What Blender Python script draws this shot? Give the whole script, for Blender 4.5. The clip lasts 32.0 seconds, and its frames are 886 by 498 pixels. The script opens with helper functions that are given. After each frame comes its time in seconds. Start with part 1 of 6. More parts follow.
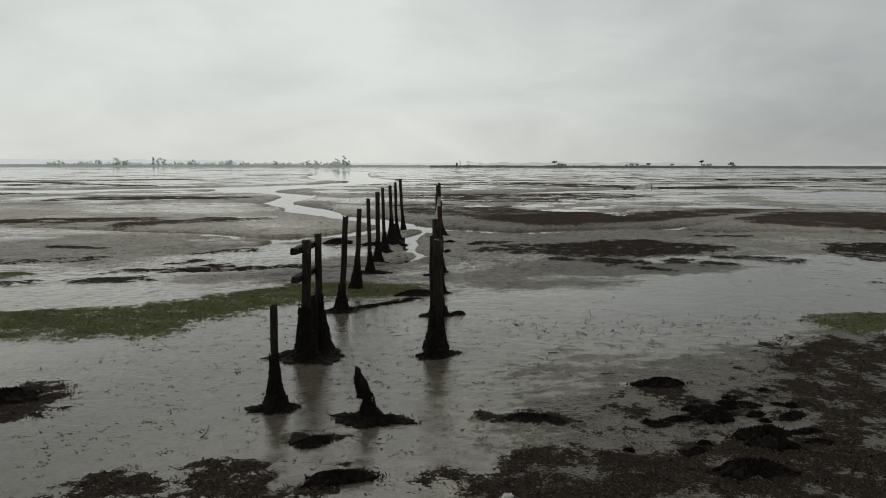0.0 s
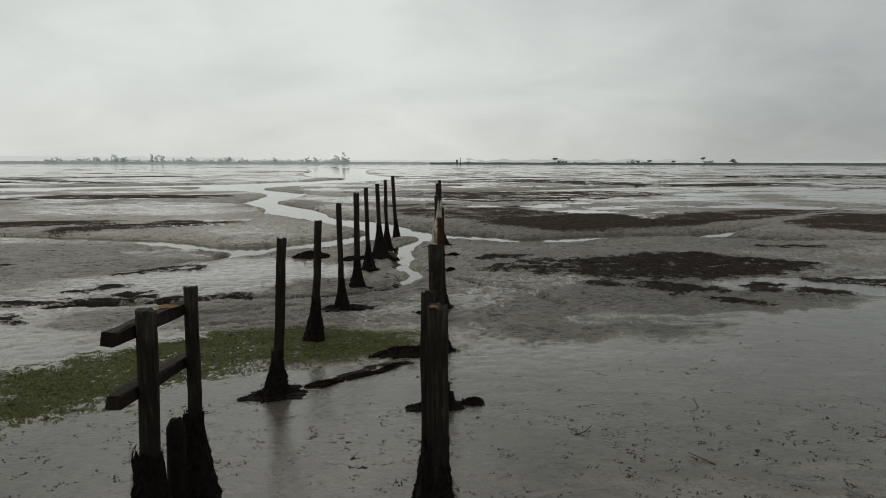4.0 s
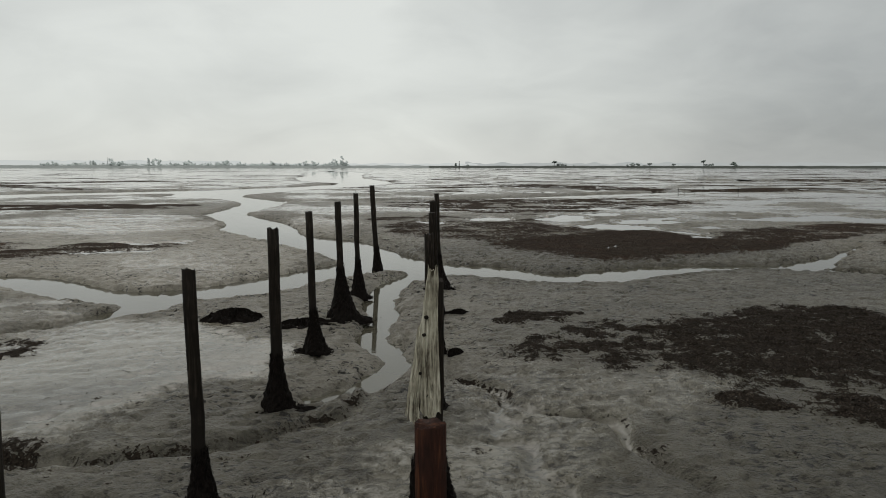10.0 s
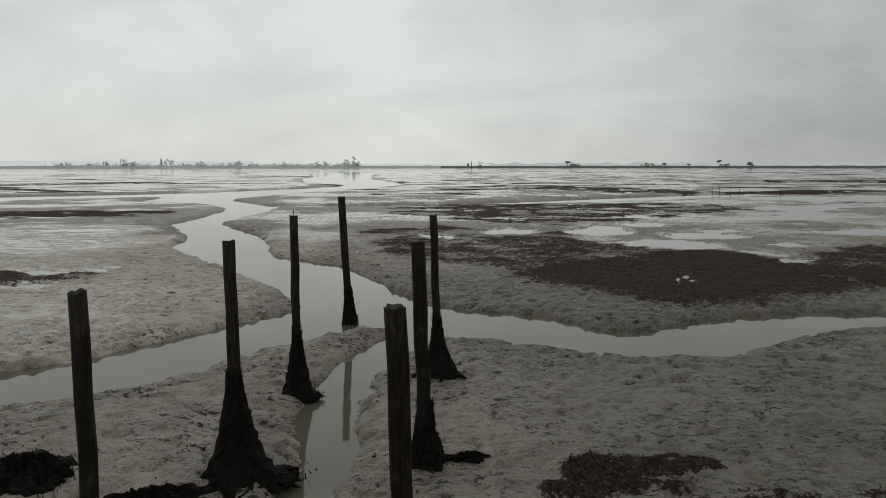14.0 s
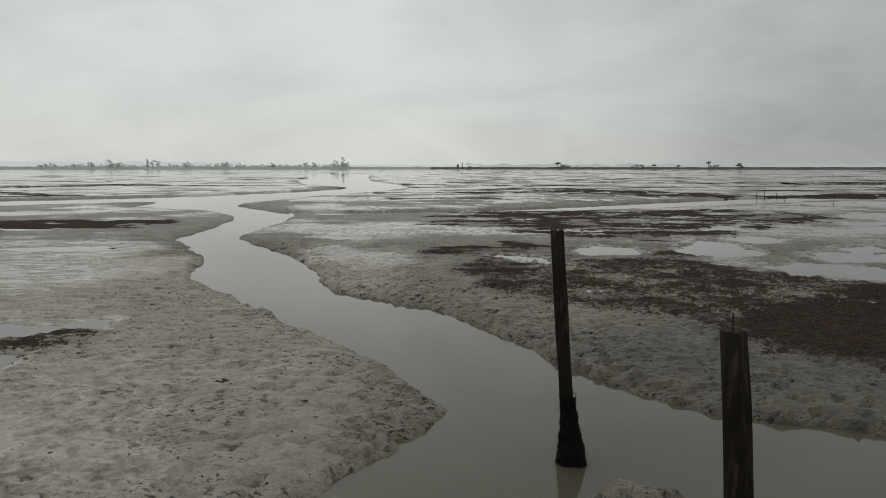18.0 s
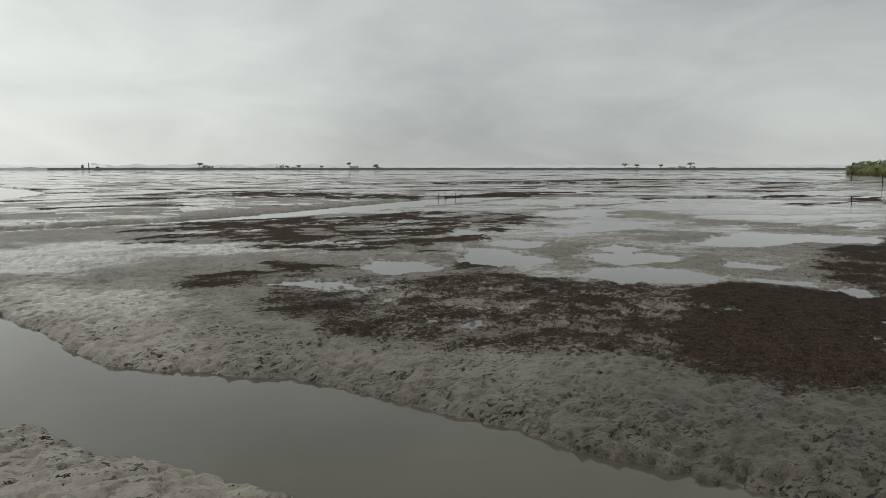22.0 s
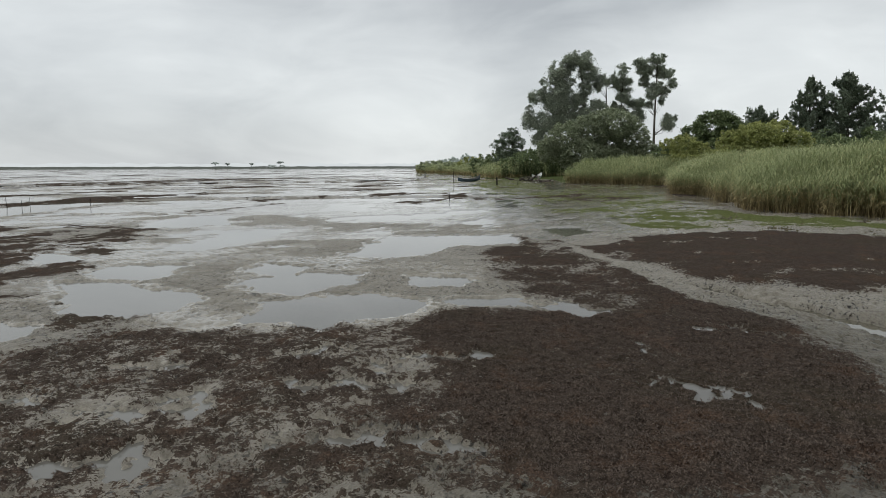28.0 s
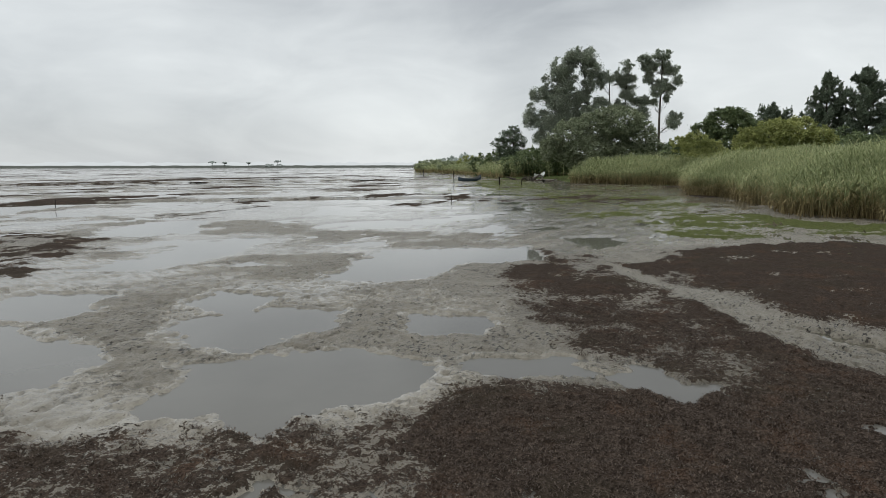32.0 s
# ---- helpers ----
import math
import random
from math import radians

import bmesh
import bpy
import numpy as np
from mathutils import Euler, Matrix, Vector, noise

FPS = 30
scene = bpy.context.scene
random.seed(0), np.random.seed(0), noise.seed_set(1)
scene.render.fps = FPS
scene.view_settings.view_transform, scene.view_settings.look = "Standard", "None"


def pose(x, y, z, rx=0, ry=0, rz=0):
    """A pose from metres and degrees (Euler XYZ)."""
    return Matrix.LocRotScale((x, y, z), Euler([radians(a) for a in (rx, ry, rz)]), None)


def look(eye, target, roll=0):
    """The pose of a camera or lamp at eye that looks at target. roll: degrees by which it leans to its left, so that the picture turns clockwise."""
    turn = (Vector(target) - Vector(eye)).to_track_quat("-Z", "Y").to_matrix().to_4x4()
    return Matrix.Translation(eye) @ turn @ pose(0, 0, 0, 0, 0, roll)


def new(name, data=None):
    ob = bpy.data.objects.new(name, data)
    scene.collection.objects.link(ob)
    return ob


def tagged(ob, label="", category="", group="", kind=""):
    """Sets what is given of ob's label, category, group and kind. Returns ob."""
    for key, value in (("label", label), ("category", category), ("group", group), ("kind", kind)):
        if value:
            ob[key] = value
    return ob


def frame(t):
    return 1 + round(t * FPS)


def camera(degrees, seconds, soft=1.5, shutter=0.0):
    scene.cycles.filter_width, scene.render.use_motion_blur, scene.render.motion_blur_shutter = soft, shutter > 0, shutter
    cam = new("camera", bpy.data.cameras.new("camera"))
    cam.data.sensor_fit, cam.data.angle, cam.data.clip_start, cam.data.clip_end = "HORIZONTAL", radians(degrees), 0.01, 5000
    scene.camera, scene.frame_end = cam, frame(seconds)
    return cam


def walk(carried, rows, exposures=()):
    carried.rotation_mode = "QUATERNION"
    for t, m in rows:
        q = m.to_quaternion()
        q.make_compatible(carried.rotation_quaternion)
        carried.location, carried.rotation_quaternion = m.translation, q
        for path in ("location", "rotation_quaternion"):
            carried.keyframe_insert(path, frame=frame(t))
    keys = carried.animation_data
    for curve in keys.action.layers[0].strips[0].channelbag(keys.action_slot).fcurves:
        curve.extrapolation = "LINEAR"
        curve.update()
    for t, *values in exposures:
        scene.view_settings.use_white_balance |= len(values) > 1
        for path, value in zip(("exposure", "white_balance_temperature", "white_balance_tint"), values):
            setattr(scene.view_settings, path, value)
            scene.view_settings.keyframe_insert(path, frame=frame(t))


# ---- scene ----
cam = camera(64.8, 32.0, soft=0.9)
METRES, EYE, TILT, LEAN, TURN = 35.385, 2.3, -2.93, -0.72, 0.0
ROWS = [
    (0.0, 0.0, 0.0, 0.0, -0.04, -3.88, 0.61),
    (0.5, -0.0001, 0.0121, 0.0005, -0.03, -3.93, 0.61),
    (1.0, -0.0003, 0.0259, 0.0011, -0.04, -3.99, 0.59),
    (1.5, -0.0004, 0.0411, 0.0014, -0.02, -4.05, 0.59),
    (2.0, -0.0004, 0.0575, 0.0019, -0.03, -4.1, 0.61),
    (2.5, -0.0005, 0.0747, 0.0025, -0.03, -4.14, 0.6),
    (3.0, -0.0008, 0.0916, 0.003, -0.04, -4.13, 0.61),
    (3.5, -0.0009, 0.1081, 0.0033, -0.04, -4.13, 0.6),
    (5.5, 0.0001, 0.1689, 0.0055, -0.04, -4.01, 0.66),
    (6.0, 0.0002, 0.183, 0.0064, -0.04, -3.98, 0.67),
    (6.5, 0.0004, 0.1968, 0.0071, -0.04, -3.95, 0.7),
    (7.0, 0.0006, 0.2108, 0.0077, -0.05, -3.92, 0.7),
    (7.5, 0.0011, 0.2247, 0.0084, -0.05, -3.88, 0.7),
    (8.0, 0.001, 0.2384, 0.0094, -0.07, -3.87, 0.73),
    (8.5, 0.0004, 0.2524, 0.0104, -0.08, -3.86, 0.72),
    (9.0, -0.0001, 0.2665, 0.0114, -0.1, -3.85, 0.72),
    (9.5, -0.0003, 0.2809, 0.0123, -0.12, -3.84, 0.69),
    (10.0, -0.0004, 0.2964, 0.0133, -0.13, -3.84, 0.7),
    (10.5, -0.0001, 0.3122, 0.0144, -0.15, -3.84, 0.71),
    (11.0, 0.0002, 0.3289, 0.0154, -0.16, -3.83, 0.72),
    (11.5, 0.0007, 0.3463, 0.0165, -0.17, -3.83, 0.73),
    (12.0, 0.0012, 0.3646, 0.0175, -0.18, -3.85, 0.78),
    (12.5, 0.002, 0.3838, 0.0183, -0.2, -3.85, 0.77),
    (13.0, 0.0029, 0.4035, 0.0194, -0.21, -3.83, 0.76),
    (13.5, 0.0035, 0.4243, 0.0204, 0.21, -3.82, 0.75),
    (15.5, -0.0037, 0.506, 0.0254, 3.02, -3.78, 0.61),
    (16.0, -0.0128, 0.5232, 0.0266, 3.5, -3.77, 0.6),
    (16.5, -0.0251, 0.5395, 0.0276, 3.49, -3.75, 0.57),
    (17.0, -0.0394, 0.5546, 0.0287, 3.5, -3.71, 0.56),
    (17.5, -0.0552, 0.5686, 0.03, 3.51, -3.73, 0.58),
    (18.0, -0.0717, 0.5825, 0.031, -0.12, -3.74, 0.71),
    (18.5, -0.0882, 0.5957, 0.0325, -7.48, -3.84, 1.03),
    (19.0, -0.1034, 0.6089, 0.0338, -13.5, -3.96, 1.26),
    (19.5, -0.1157, 0.6226, 0.0351, -13.53, -3.95, 1.29),
    (20.0, -0.1252, 0.6364, 0.0366, -13.52, -3.95, 1.32),
    (20.5, -0.1317, 0.6509, 0.0379, -13.73, -3.96, 1.38),
    (21.0, -0.1364, 0.6653, 0.039, -19.05, -4.1, 1.62),
    (21.5, -0.1409, 0.6794, 0.0397, -25.26, -4.3, 1.88),
    (22.0, -0.1441, 0.6928, 0.0403, -28.64, -4.39, 2.04),
    (22.5, -0.1456, 0.7059, 0.0414, -32.21, -4.56, 2.15),
    (23.0, -0.1449, 0.7191, 0.0424, -37.52, -4.76, 2.35),
    (23.5, -0.1421, 0.7321, 0.0428, -42.88, -5.01, 2.54),
    (24.0, -0.1391, 0.7433, 0.0436, -48.48, -5.31, 2.65),
    (24.5, -0.1352, 0.7536, 0.0445, -54.31, -5.57, 2.83),
    (25.0, -0.1307, 0.763, 0.0455, -58.97, -5.81, 2.88),
    (25.5, -0.1259, 0.7717, 0.0463, -60.92, -5.91, 2.94),
    (27.5, -0.1009, 0.7995, 0.0476, -61.21, -5.96, 3.02),
    (28.0, -0.0918, 0.8068, 0.0477, -61.21, -5.97, 3.03),
    (28.5, -0.0821, 0.8136, 0.0476, -61.2, -5.99, 3.02),
    (29.0, -0.0715, 0.8207, 0.0474, -61.23, -6.01, 3.01),
    (29.5, -0.0588, 0.8289, 0.0477, -61.26, -6.01, 3.0),
    (30.0, -0.0454, 0.8375, 0.0474, -61.28, -6.02, 2.99),
    (30.5, -0.0316, 0.8457, 0.0473, -61.29, -6.03, 2.98),
    (31.0, -0.0174, 0.8532, 0.0476, -61.31, -6.05, 2.98),
    (31.5, -0.0027, 0.8608, 0.0482, -61.33, -6.04, 2.99),
    (32.0, 0.011, 0.8703, 0.0491, -61.36, -6.05, 3.0),
]
walk(cam, [(t, pose(0, 0, EYE, TILT, LEAN, TURN) @ pose(METRES * x, METRES * y, METRES * z, 90 + pitch, roll, yaw)) for t, x, y, z, yaw, pitch, roll in ROWS],
     exposures=[(0.0, 0.0, 6500, 10), (14.5, 0.0, 6500, 10), (18.0, -0.09, 6500, 10), (19.5, 0.0, 6500, 10), (21.0, 0.05, 6500, 10), (23.0, 0.29, 6480, 10), (25.0, 0.52, 6450, 10.5), (28.0, 0.67, 6330, 12), (32.0, 0.67, 6330, 12)])

# ---- sky and light ----
world = bpy.data.worlds.new("overcast_sky")
scene.world = world
world.use_nodes = True
wt = world.node_tree
wt.nodes.clear()


def wnode(kind, **settings):
    n = wt.nodes.new(kind)
    for key, value in settings.items():
        n.inputs[key].default_value = value
    return n


SUN_AZ, SUN_EL = radians(-14), radians(46)
sky = wt.nodes.new("ShaderNodeTexSky")
sky.sky_type, sky.sun_disc = "NISHITA", False
sky.sun_elevation, sky.sun_rotation = SUN_EL, SUN_AZ
tc = wt.nodes.new("ShaderNodeTexCoord")
mp = wnode("ShaderNodeMapping", Scale=(1.0, 1.0, 2.6))
wt.links.new(tc.outputs["Generated"], mp.inputs["Vector"])
cloud_a = wnode("ShaderNodeTexNoise", Scale=1.5, Detail=5.0, Roughness=0.5, Distortion=0.4)
cloud_b = wnode("ShaderNodeTexNoise", Scale=5.0, Detail=6.0, Roughness=0.55, Distortion=0.6)
for n in (cloud_a, cloud_b):
    wt.links.new(mp.outputs["Vector"], n.inputs["Vector"])
mixn = wt.nodes.new("ShaderNodeMix")
mixn.inputs["Factor"].default_value = 0.28
wt.links.new(cloud_a.outputs["Fac"], mixn.inputs["A"])
wt.links.new(cloud_b.outputs["Fac"], mixn.inputs["B"])
ramp = wt.nodes.new("ShaderNodeValToRGB")


def cloud_bank(az, el, inner, outer, amount, fac):
    """A broad lighter or darker mass of cloud about a bearing."""
    way = (math.sin(radians(az)) * math.cos(radians(el)), math.cos(radians(az)) * math.cos(radians(el)), math.sin(radians(el)))
    dot = wt.nodes.new("ShaderNodeVectorMath")
    dot.operation = "DOT_PRODUCT"
    wt.links.new(tc.outputs["Generated"], dot.inputs[0])
    dot.inputs[1].default_value = way
    rng_ = wt.nodes.new("ShaderNodeMapRange")
    rng_.interpolation_type = "SMOOTHERSTEP"
    for key, v in (("From Min", math.cos(radians(outer))), ("From Max", math.cos(radians(inner))), ("To Min", 0.0), ("To Max", amount)):
        rng_.inputs[key].default_value = v
    wt.links.new(dot.outputs["Value"], rng_.inputs["Value"])
    add = wt.nodes.new("ShaderNodeMath")
    add.operation = "ADD"
    wt.links.new(fac, add.inputs[0])
    wt.links.new(rng_.outputs["Result"], add.inputs[1])
    return add.outputs[0]


cover_fac = cloud_bank(27, 11, 0, 36, -0.14, mixn.outputs["Result"])
cover_fac = cloud_bank(-16, 14, 0, 42, 0.10, cover_fac)
cover_fac = cloud_bank(27, 7, 0, 14, -0.05, cover_fac)
cover_fac = cloud_bank(14, 2.0, 0, 8, 0.07, cover_fac)
cover_fac = cloud_bank(3, 12, 0, 9, -0.06, cover_fac)
cover_fac = cloud_bank(46, 28, 0, 42, -0.07, cover_fac)
cover_fac = cloud_bank(94, 18, 0, 44, -0.17, cover_fac)
cover_fac = cloud_bank(86, 11, 0, 30, -0.08, cover_fac)
cover_fac = cloud_bank(56, 5, 0, 22, -0.08, cover_fac)
cover_fac = cloud_bank(62, 20, 0, 18, 0.06, cover_fac)
ramp.color_ramp.elements[0].position, ramp.color_ramp.elements[0].color = 0.10, (0.295, 0.312, 0.315, 1)
ramp.color_ramp.elements[1].position, ramp.color_ramp.elements[1].color = 0.70, (0.745, 0.77, 0.735, 1)
wt.links.new(cover_fac, ramp.inputs["Fac"])
sky_part = wnode("ShaderNodeBackground", Strength=0.06)
wt.links.new(sky.outputs["Color"], sky_part.inputs["Color"])
cloud_part = wnode("ShaderNodeBackground", Strength=1.0)
wt.links.new(ramp.outputs["Color"], cloud_part.inputs["Color"])
both = wnode("ShaderNodeMixShader", Fac=0.93)
wt.links.new(sky_part.outputs[0], both.inputs[1])
wt.links.new(cloud_part.outputs[0], both.inputs[2])
wout = wt.nodes.new("ShaderNodeOutputWorld")
wt.links.new(both.outputs[0], wout.inputs["Surface"])

sun_data = bpy.data.lights.new("sun", "SUN")
sun_data.energy, sun_data.angle, sun_data.color = 0.5, radians(40), (1.0, 0.97, 0.92)
sun = new("sun", sun_data)
sun.matrix_world = look((math.sin(SUN_AZ) * math.cos(SUN_EL) * 60, math.cos(SUN_AZ) * math.cos(SUN_EL) * 60, math.sin(SUN_EL) * 60), (0, 0, 0))


# ---- materials ----
class Mat:
    """A small writer of node materials."""

    def __init__(self, name):
        self.mat = bpy.data.materials.new(name)
        self.mat.use_nodes = True
        self.t = self.mat.node_tree
        self.bsdf = self.t.nodes["Principled BSDF"]
        self.pos = self.t.nodes.new("ShaderNodeNewGeometry")
        self.tex = self.t.nodes.new("ShaderNodeTexCoord")

    def put(self, socket, value):
        if isinstance(value, bpy.types.NodeSocket):
            self.t.links.new(value, socket)
        elif isinstance(value, tuple) and len(value) == 3 and socket.type == "RGBA":
            socket.default_value = (*value, 1)
        else:
            socket.default_value = value

    def noise(self, scale, detail=4.0, rough=0.55, distortion=0.0, stretch=None, local=False):
        n = self.t.nodes.new("ShaderNodeTexNoise")
        src = self.tex.outputs["Object"] if local else self.pos.outputs["Position"]
        if stretch:
            m = self.t.nodes.new("ShaderNodeMapping")
            m.inputs["Scale"].default_value = stretch
            self.t.links.new(src, m.inputs["Vector"])
            src = m.outputs["Vector"]
        self.t.links.new(src, n.inputs["Vector"])
        n.inputs["Scale"].default_value, n.inputs["Detail"].default_value = scale, detail
        n.inputs["Roughness"].default_value, n.inputs["Distortion"].default_value = rough, distortion
        return n.outputs["Fac"]

    def attr(self, name):
        n = self.t.nodes.new("ShaderNodeAttribute")
        n.attribute_name = name
        return n.outputs["Fac"]

    def math(self, op, a, b=0.0, c=0.0):
        n = self.t.nodes.new("ShaderNodeMath")
        n.operation = op
        for socket, value in zip(n.inputs, (a, b, c)):
            self.put(socket, value)
        return n.outputs[0]

    def step(self, value, low, high, out0=0.0, out1=1.0):
        n = self.t.nodes.new("ShaderNodeMapRange")
        n.interpolation_type = "SMOOTHSTEP"
        for key, v in (("Value", value), ("From Min", low), ("From Max", high), ("To Min", out0), ("To Max", out1)):
            self.put(n.inputs[key], v)
        return n.outputs["Result"]

    def mix(self, fac, a, b):
        n = self.t.nodes.new("ShaderNodeMix")
        n.data_type = "RGBA"
        self.put(n.inputs[0], fac)
        self.put(n.inputs[6], a)
        self.put(n.inputs[7], b)
        return n.outputs[2]

    def ramp(self, fac, *stops):
        n = self.t.nodes.new("ShaderNodeValToRGB")
        e = n.color_ramp.elements
        while len(e) < len(stops):
            e.new(0.5)
        for el, (p, col) in zip(e, stops):
            el.position, el.color = p, (*col, 1)
        self.put(n.inputs["Fac"], fac)
        return n.outputs["Color"]

    def bump(self, height, distance, strength=1.0, after=None):
        n = self.t.nodes.new("ShaderNodeBump")
        self.put(n.inputs["Height"], height)
        self.put(n.inputs["Distance"], distance)
        self.put(n.inputs["Strength"], strength)
        if after:
            self.t.links.new(after, n.inputs["Normal"])
        return n.outputs["Normal"]

    def split(self, axis):
        n = self.t.nodes.new("ShaderNodeSeparateXYZ")
        self.t.links.new(self.pos.outputs["Position"], n.inputs[0])
        return n.outputs[axis]

    def island(self):
        return self.pos.outputs["Random Per Island"]

    def done(self, **values):
        for key, v in values.items():
            self.put(self.bsdf.inputs[key.replace("_", " ")], v)
        return self.mat


def mud_material():
    m = Mat("tidal_mud")
    big, mid = m.noise(0.5, 3), m.noise(2.2, 5, 0.6)
    fine, grit = m.noise(12, 5, 0.65), m.noise(42, 4, 0.6)
    streak = m.noise(1.0, 5, 0.6, 0.3, (0.35, 2.2, 1))
    cen = lambda v, k: m.math("MULTIPLY", m.math("SUBTRACT", v, 0.5), k)
    rag = m.math("ADD", cen(mid, 1.2), m.math("ADD", cen(fine, 2.4), m.math("ADD", cen(streak, 1.0), cen(grit, 1.3))))
    coarse = m.attr("coarse")
    clots = m.noise(1.3, 6, 0.62, 0.4, (0.6, 1.0, 1))
    rag = m.math("ADD", m.math("MULTIPLY", rag, m.step(coarse, 0.0, 1.0, 1.0, 0.3)), m.math("MULTIPLY", cen(clots, 2.2), coarse))
    mottle = m.math("ADD", cen(streak, 0.7), m.math("ADD", cen(mid, 0.9), m.math("ADD", cen(big, 0.8), cen(fine, 1.5))))
    mottle = m.math("ADD", m.math("MULTIPLY", mottle, m.step(coarse, 0.0, 1.0, 1.0, 0.45)), m.math("MULTIPLY", cen(m.noise(0.9, 6, 0.6, 0.3, (0.5, 1.0, 1)), 2.6), coarse))
    film = m.attr("film")
    wet = m.step(m.math("ADD", film, m.math("MULTIPLY", mottle, 0.75)), 0.22, 0.80)
    damp = m.math("ADD", m.math("MULTIPLY", wet, 0.55), m.math("MULTIPLY", m.step(film, -0.3, 0.75), 0.45))
    tone = m.math("ADD", m.math("MULTIPLY", mid, 0.30), m.math("ADD", m.math("MULTIPLY", fine, 0.35), m.math("ADD", m.math("MULTIPLY", grit, 0.22), m.math("MULTIPLY", big, 0.13))))
    dry_mud = m.ramp(tone, (0.38, (0.125, 0.111, 0.085)), (0.5, (0.262, 0.237, 0.193)), (0.62, (0.345, 0.318, 0.266)))
    wet_mud = m.ramp(tone, (0.38, (0.046, 0.040, 0.029)), (0.5, (0.104, 0.094, 0.070)), (0.62, (0.152, 0.139, 0.106)))
    damp_mud = m.ramp(tone, (0.38, (0.075, 0.066, 0.050)), (0.5, (0.172, 0.155, 0.123)), (0.62, (0.240, 0.219, 0.176)))
    # Sky glare put into the colour: masked mud stays pale when damp.
    mud = m.mix(m.math("MULTIPLY", damp, m.step(m.attr("sky_glare"), 0.0, 1.0, 1.0, 0.1)), dry_mud, damp_mud)
    wet_mud = m.mix(m.math("MULTIPLY", m.step(film, 0.55, 1.3), 0.7), wet_mud, (0.036, 0.032, 0.024))
    mud = m.mix(m.math("MULTIPLY", m.attr("peaty"), 0.95), mud, wet_mud)
    mud = m.mix(m.math("MULTIPLY", m.step(m.math("ADD", m.attr("stain"), cen(mid, 0.8)), 0.0, 1.0), 0.25), mud, (0.085, 0.070, 0.055))
    # Dark dots: shade inside small pits painted in, along with debris specks.
    dots = m.step(m.noise(15, 3, 0.55, 0.3, (0.75, 1.3, 1)), 0.57, 0.605)
    specks = m.step(m.noise(34, 2, 0.5, 0.2, (0.7, 1.3, 1)), 0.62, 0.70)
    pits = m.math("MAXIMUM", m.math("MULTIPLY", dots, 1.0), m.math("MULTIPLY", specks, 0.65))
    pits = m.math("MULTIPLY", pits, m.step(m.noise(0.9, 4, 0.6), 0.36, 0.6))
    mud = m.mix(m.math("MULTIPLY", pits, m.math("SUBTRACT", 1.0, m.math("MULTIPLY", wet, 0.4))), mud, (0.022, 0.019, 0.015))
    weed = m.step(m.math("ADD", m.attr("weed"), rag), 0.42, 0.58)
    weed_tint = m.ramp(m.math("ADD", m.math("MULTIPLY", grit, 0.65), m.math("MULTIPLY", fine, 0.35)), (0.36, (0.015, 0.011, 0.009)), (0.5, (0.045, 0.034, 0.027)), (0.64, (0.100, 0.076, 0.060)))
    weed_tint = m.mix(m.math("MULTIPLY", m.step(big, 0.48, 0.66), 0.4), weed_tint, (0.044, 0.038, 0.026))
    weed_tint = m.mix(m.math("MULTIPLY", m.step(m.noise(1.4, 4, 0.6), 0.50, 0.66), 0.42), weed_tint, m.ramp(grit, (0.36, (0.030, 0.017, 0.012)), (0.64, (0.132, 0.081, 0.053))))
    weed_tint = m.mix(m.math("MULTIPLY", m.math("SUBTRACT", 1.0, m.attr("stain")), 0.85), weed_tint, m.ramp(grit, (0.36, (0.008, 0.0065, 0.005)), (0.64, (0.030, 0.024, 0.019))))
    col = m.mix(weed, mud, weed_tint)
    algae = m.step(m.math("ADD", m.attr("algae"), m.math("MULTIPLY", rag, 1.25)), 0.40, 0.62)
    algae_tint = m.ramp(m.math("ADD", m.math("MULTIPLY", grit, 0.55), m.math("MULTIPLY", fine, 0.45)), (0.36, (0.020, 0.020, 0.009)), (0.5, (0.062, 0.068, 0.024)), (0.66, (0.130, 0.132, 0.052)))
    bright = m.ramp(m.math("ADD", m.math("MULTIPLY", grit, 0.55), m.math("MULTIPLY", fine, 0.45)), (0.36, (0.030, 0.036, 0.014)), (0.5, (0.085, 0.098, 0.034)), (0.66, (0.165, 0.175, 0.066)))
    algae_tint = m.mix(m.step(m.split(0), 18.0, 28.0), algae_tint, bright)
    col = m.mix(algae, col, algae_tint)
    grass = m.step(m.math("ADD", m.attr("land"), cen(mid, 0.4)), 0.4, 0.6)
    col = m.mix(grass, col, m.ramp(fine, (0.3, (0.045, 0.060, 0.022)), (0.7, (0.110, 0.130, 0.050))))
    cover = m.math("MAXIMUM", weed, m.math("MAXIMUM", algae, grass))
    bare = m.math("SUBTRACT", 1.0, cover)
    rough = m.math("ADD", m.math("MULTIPLY", wet, -0.392), m.math("ADD", 0.44, m.math("MULTIPLY", m.math("SUBTRACT", 1.0, wet), cen(fine, 0.2))))
    rough = m.math("ADD", m.math("MULTIPLY", rough, bare), m.math("MULTIPLY", cover, 0.85))
    relief = m.math("MULTIPLY", m.math("SUBTRACT", 1.0, m.math("MULTIPLY", wet, 0.92)), bare)
    relief = m.math("MULTIPLY", relief, m.step(m.attr("sky_glare"), 0.0, 1.0, 1.0, 0.5))
    hump = m.math("SUBTRACT", m.math("ADD", fine, m.math("MULTIPLY", grit, 0.4)), m.math("MULTIPLY", pits, 0.7))
    nb = m.bump(hump, 0.15, m.math("ADD", m.math("MULTIPLY", relief, 0.85), m.math("MULTIPLY", cover, 0.45)))
    nb = m.bump(grit, 0.014, m.math("ADD", 0.06, m.math("MULTIPLY", cover, 0.7)), nb)
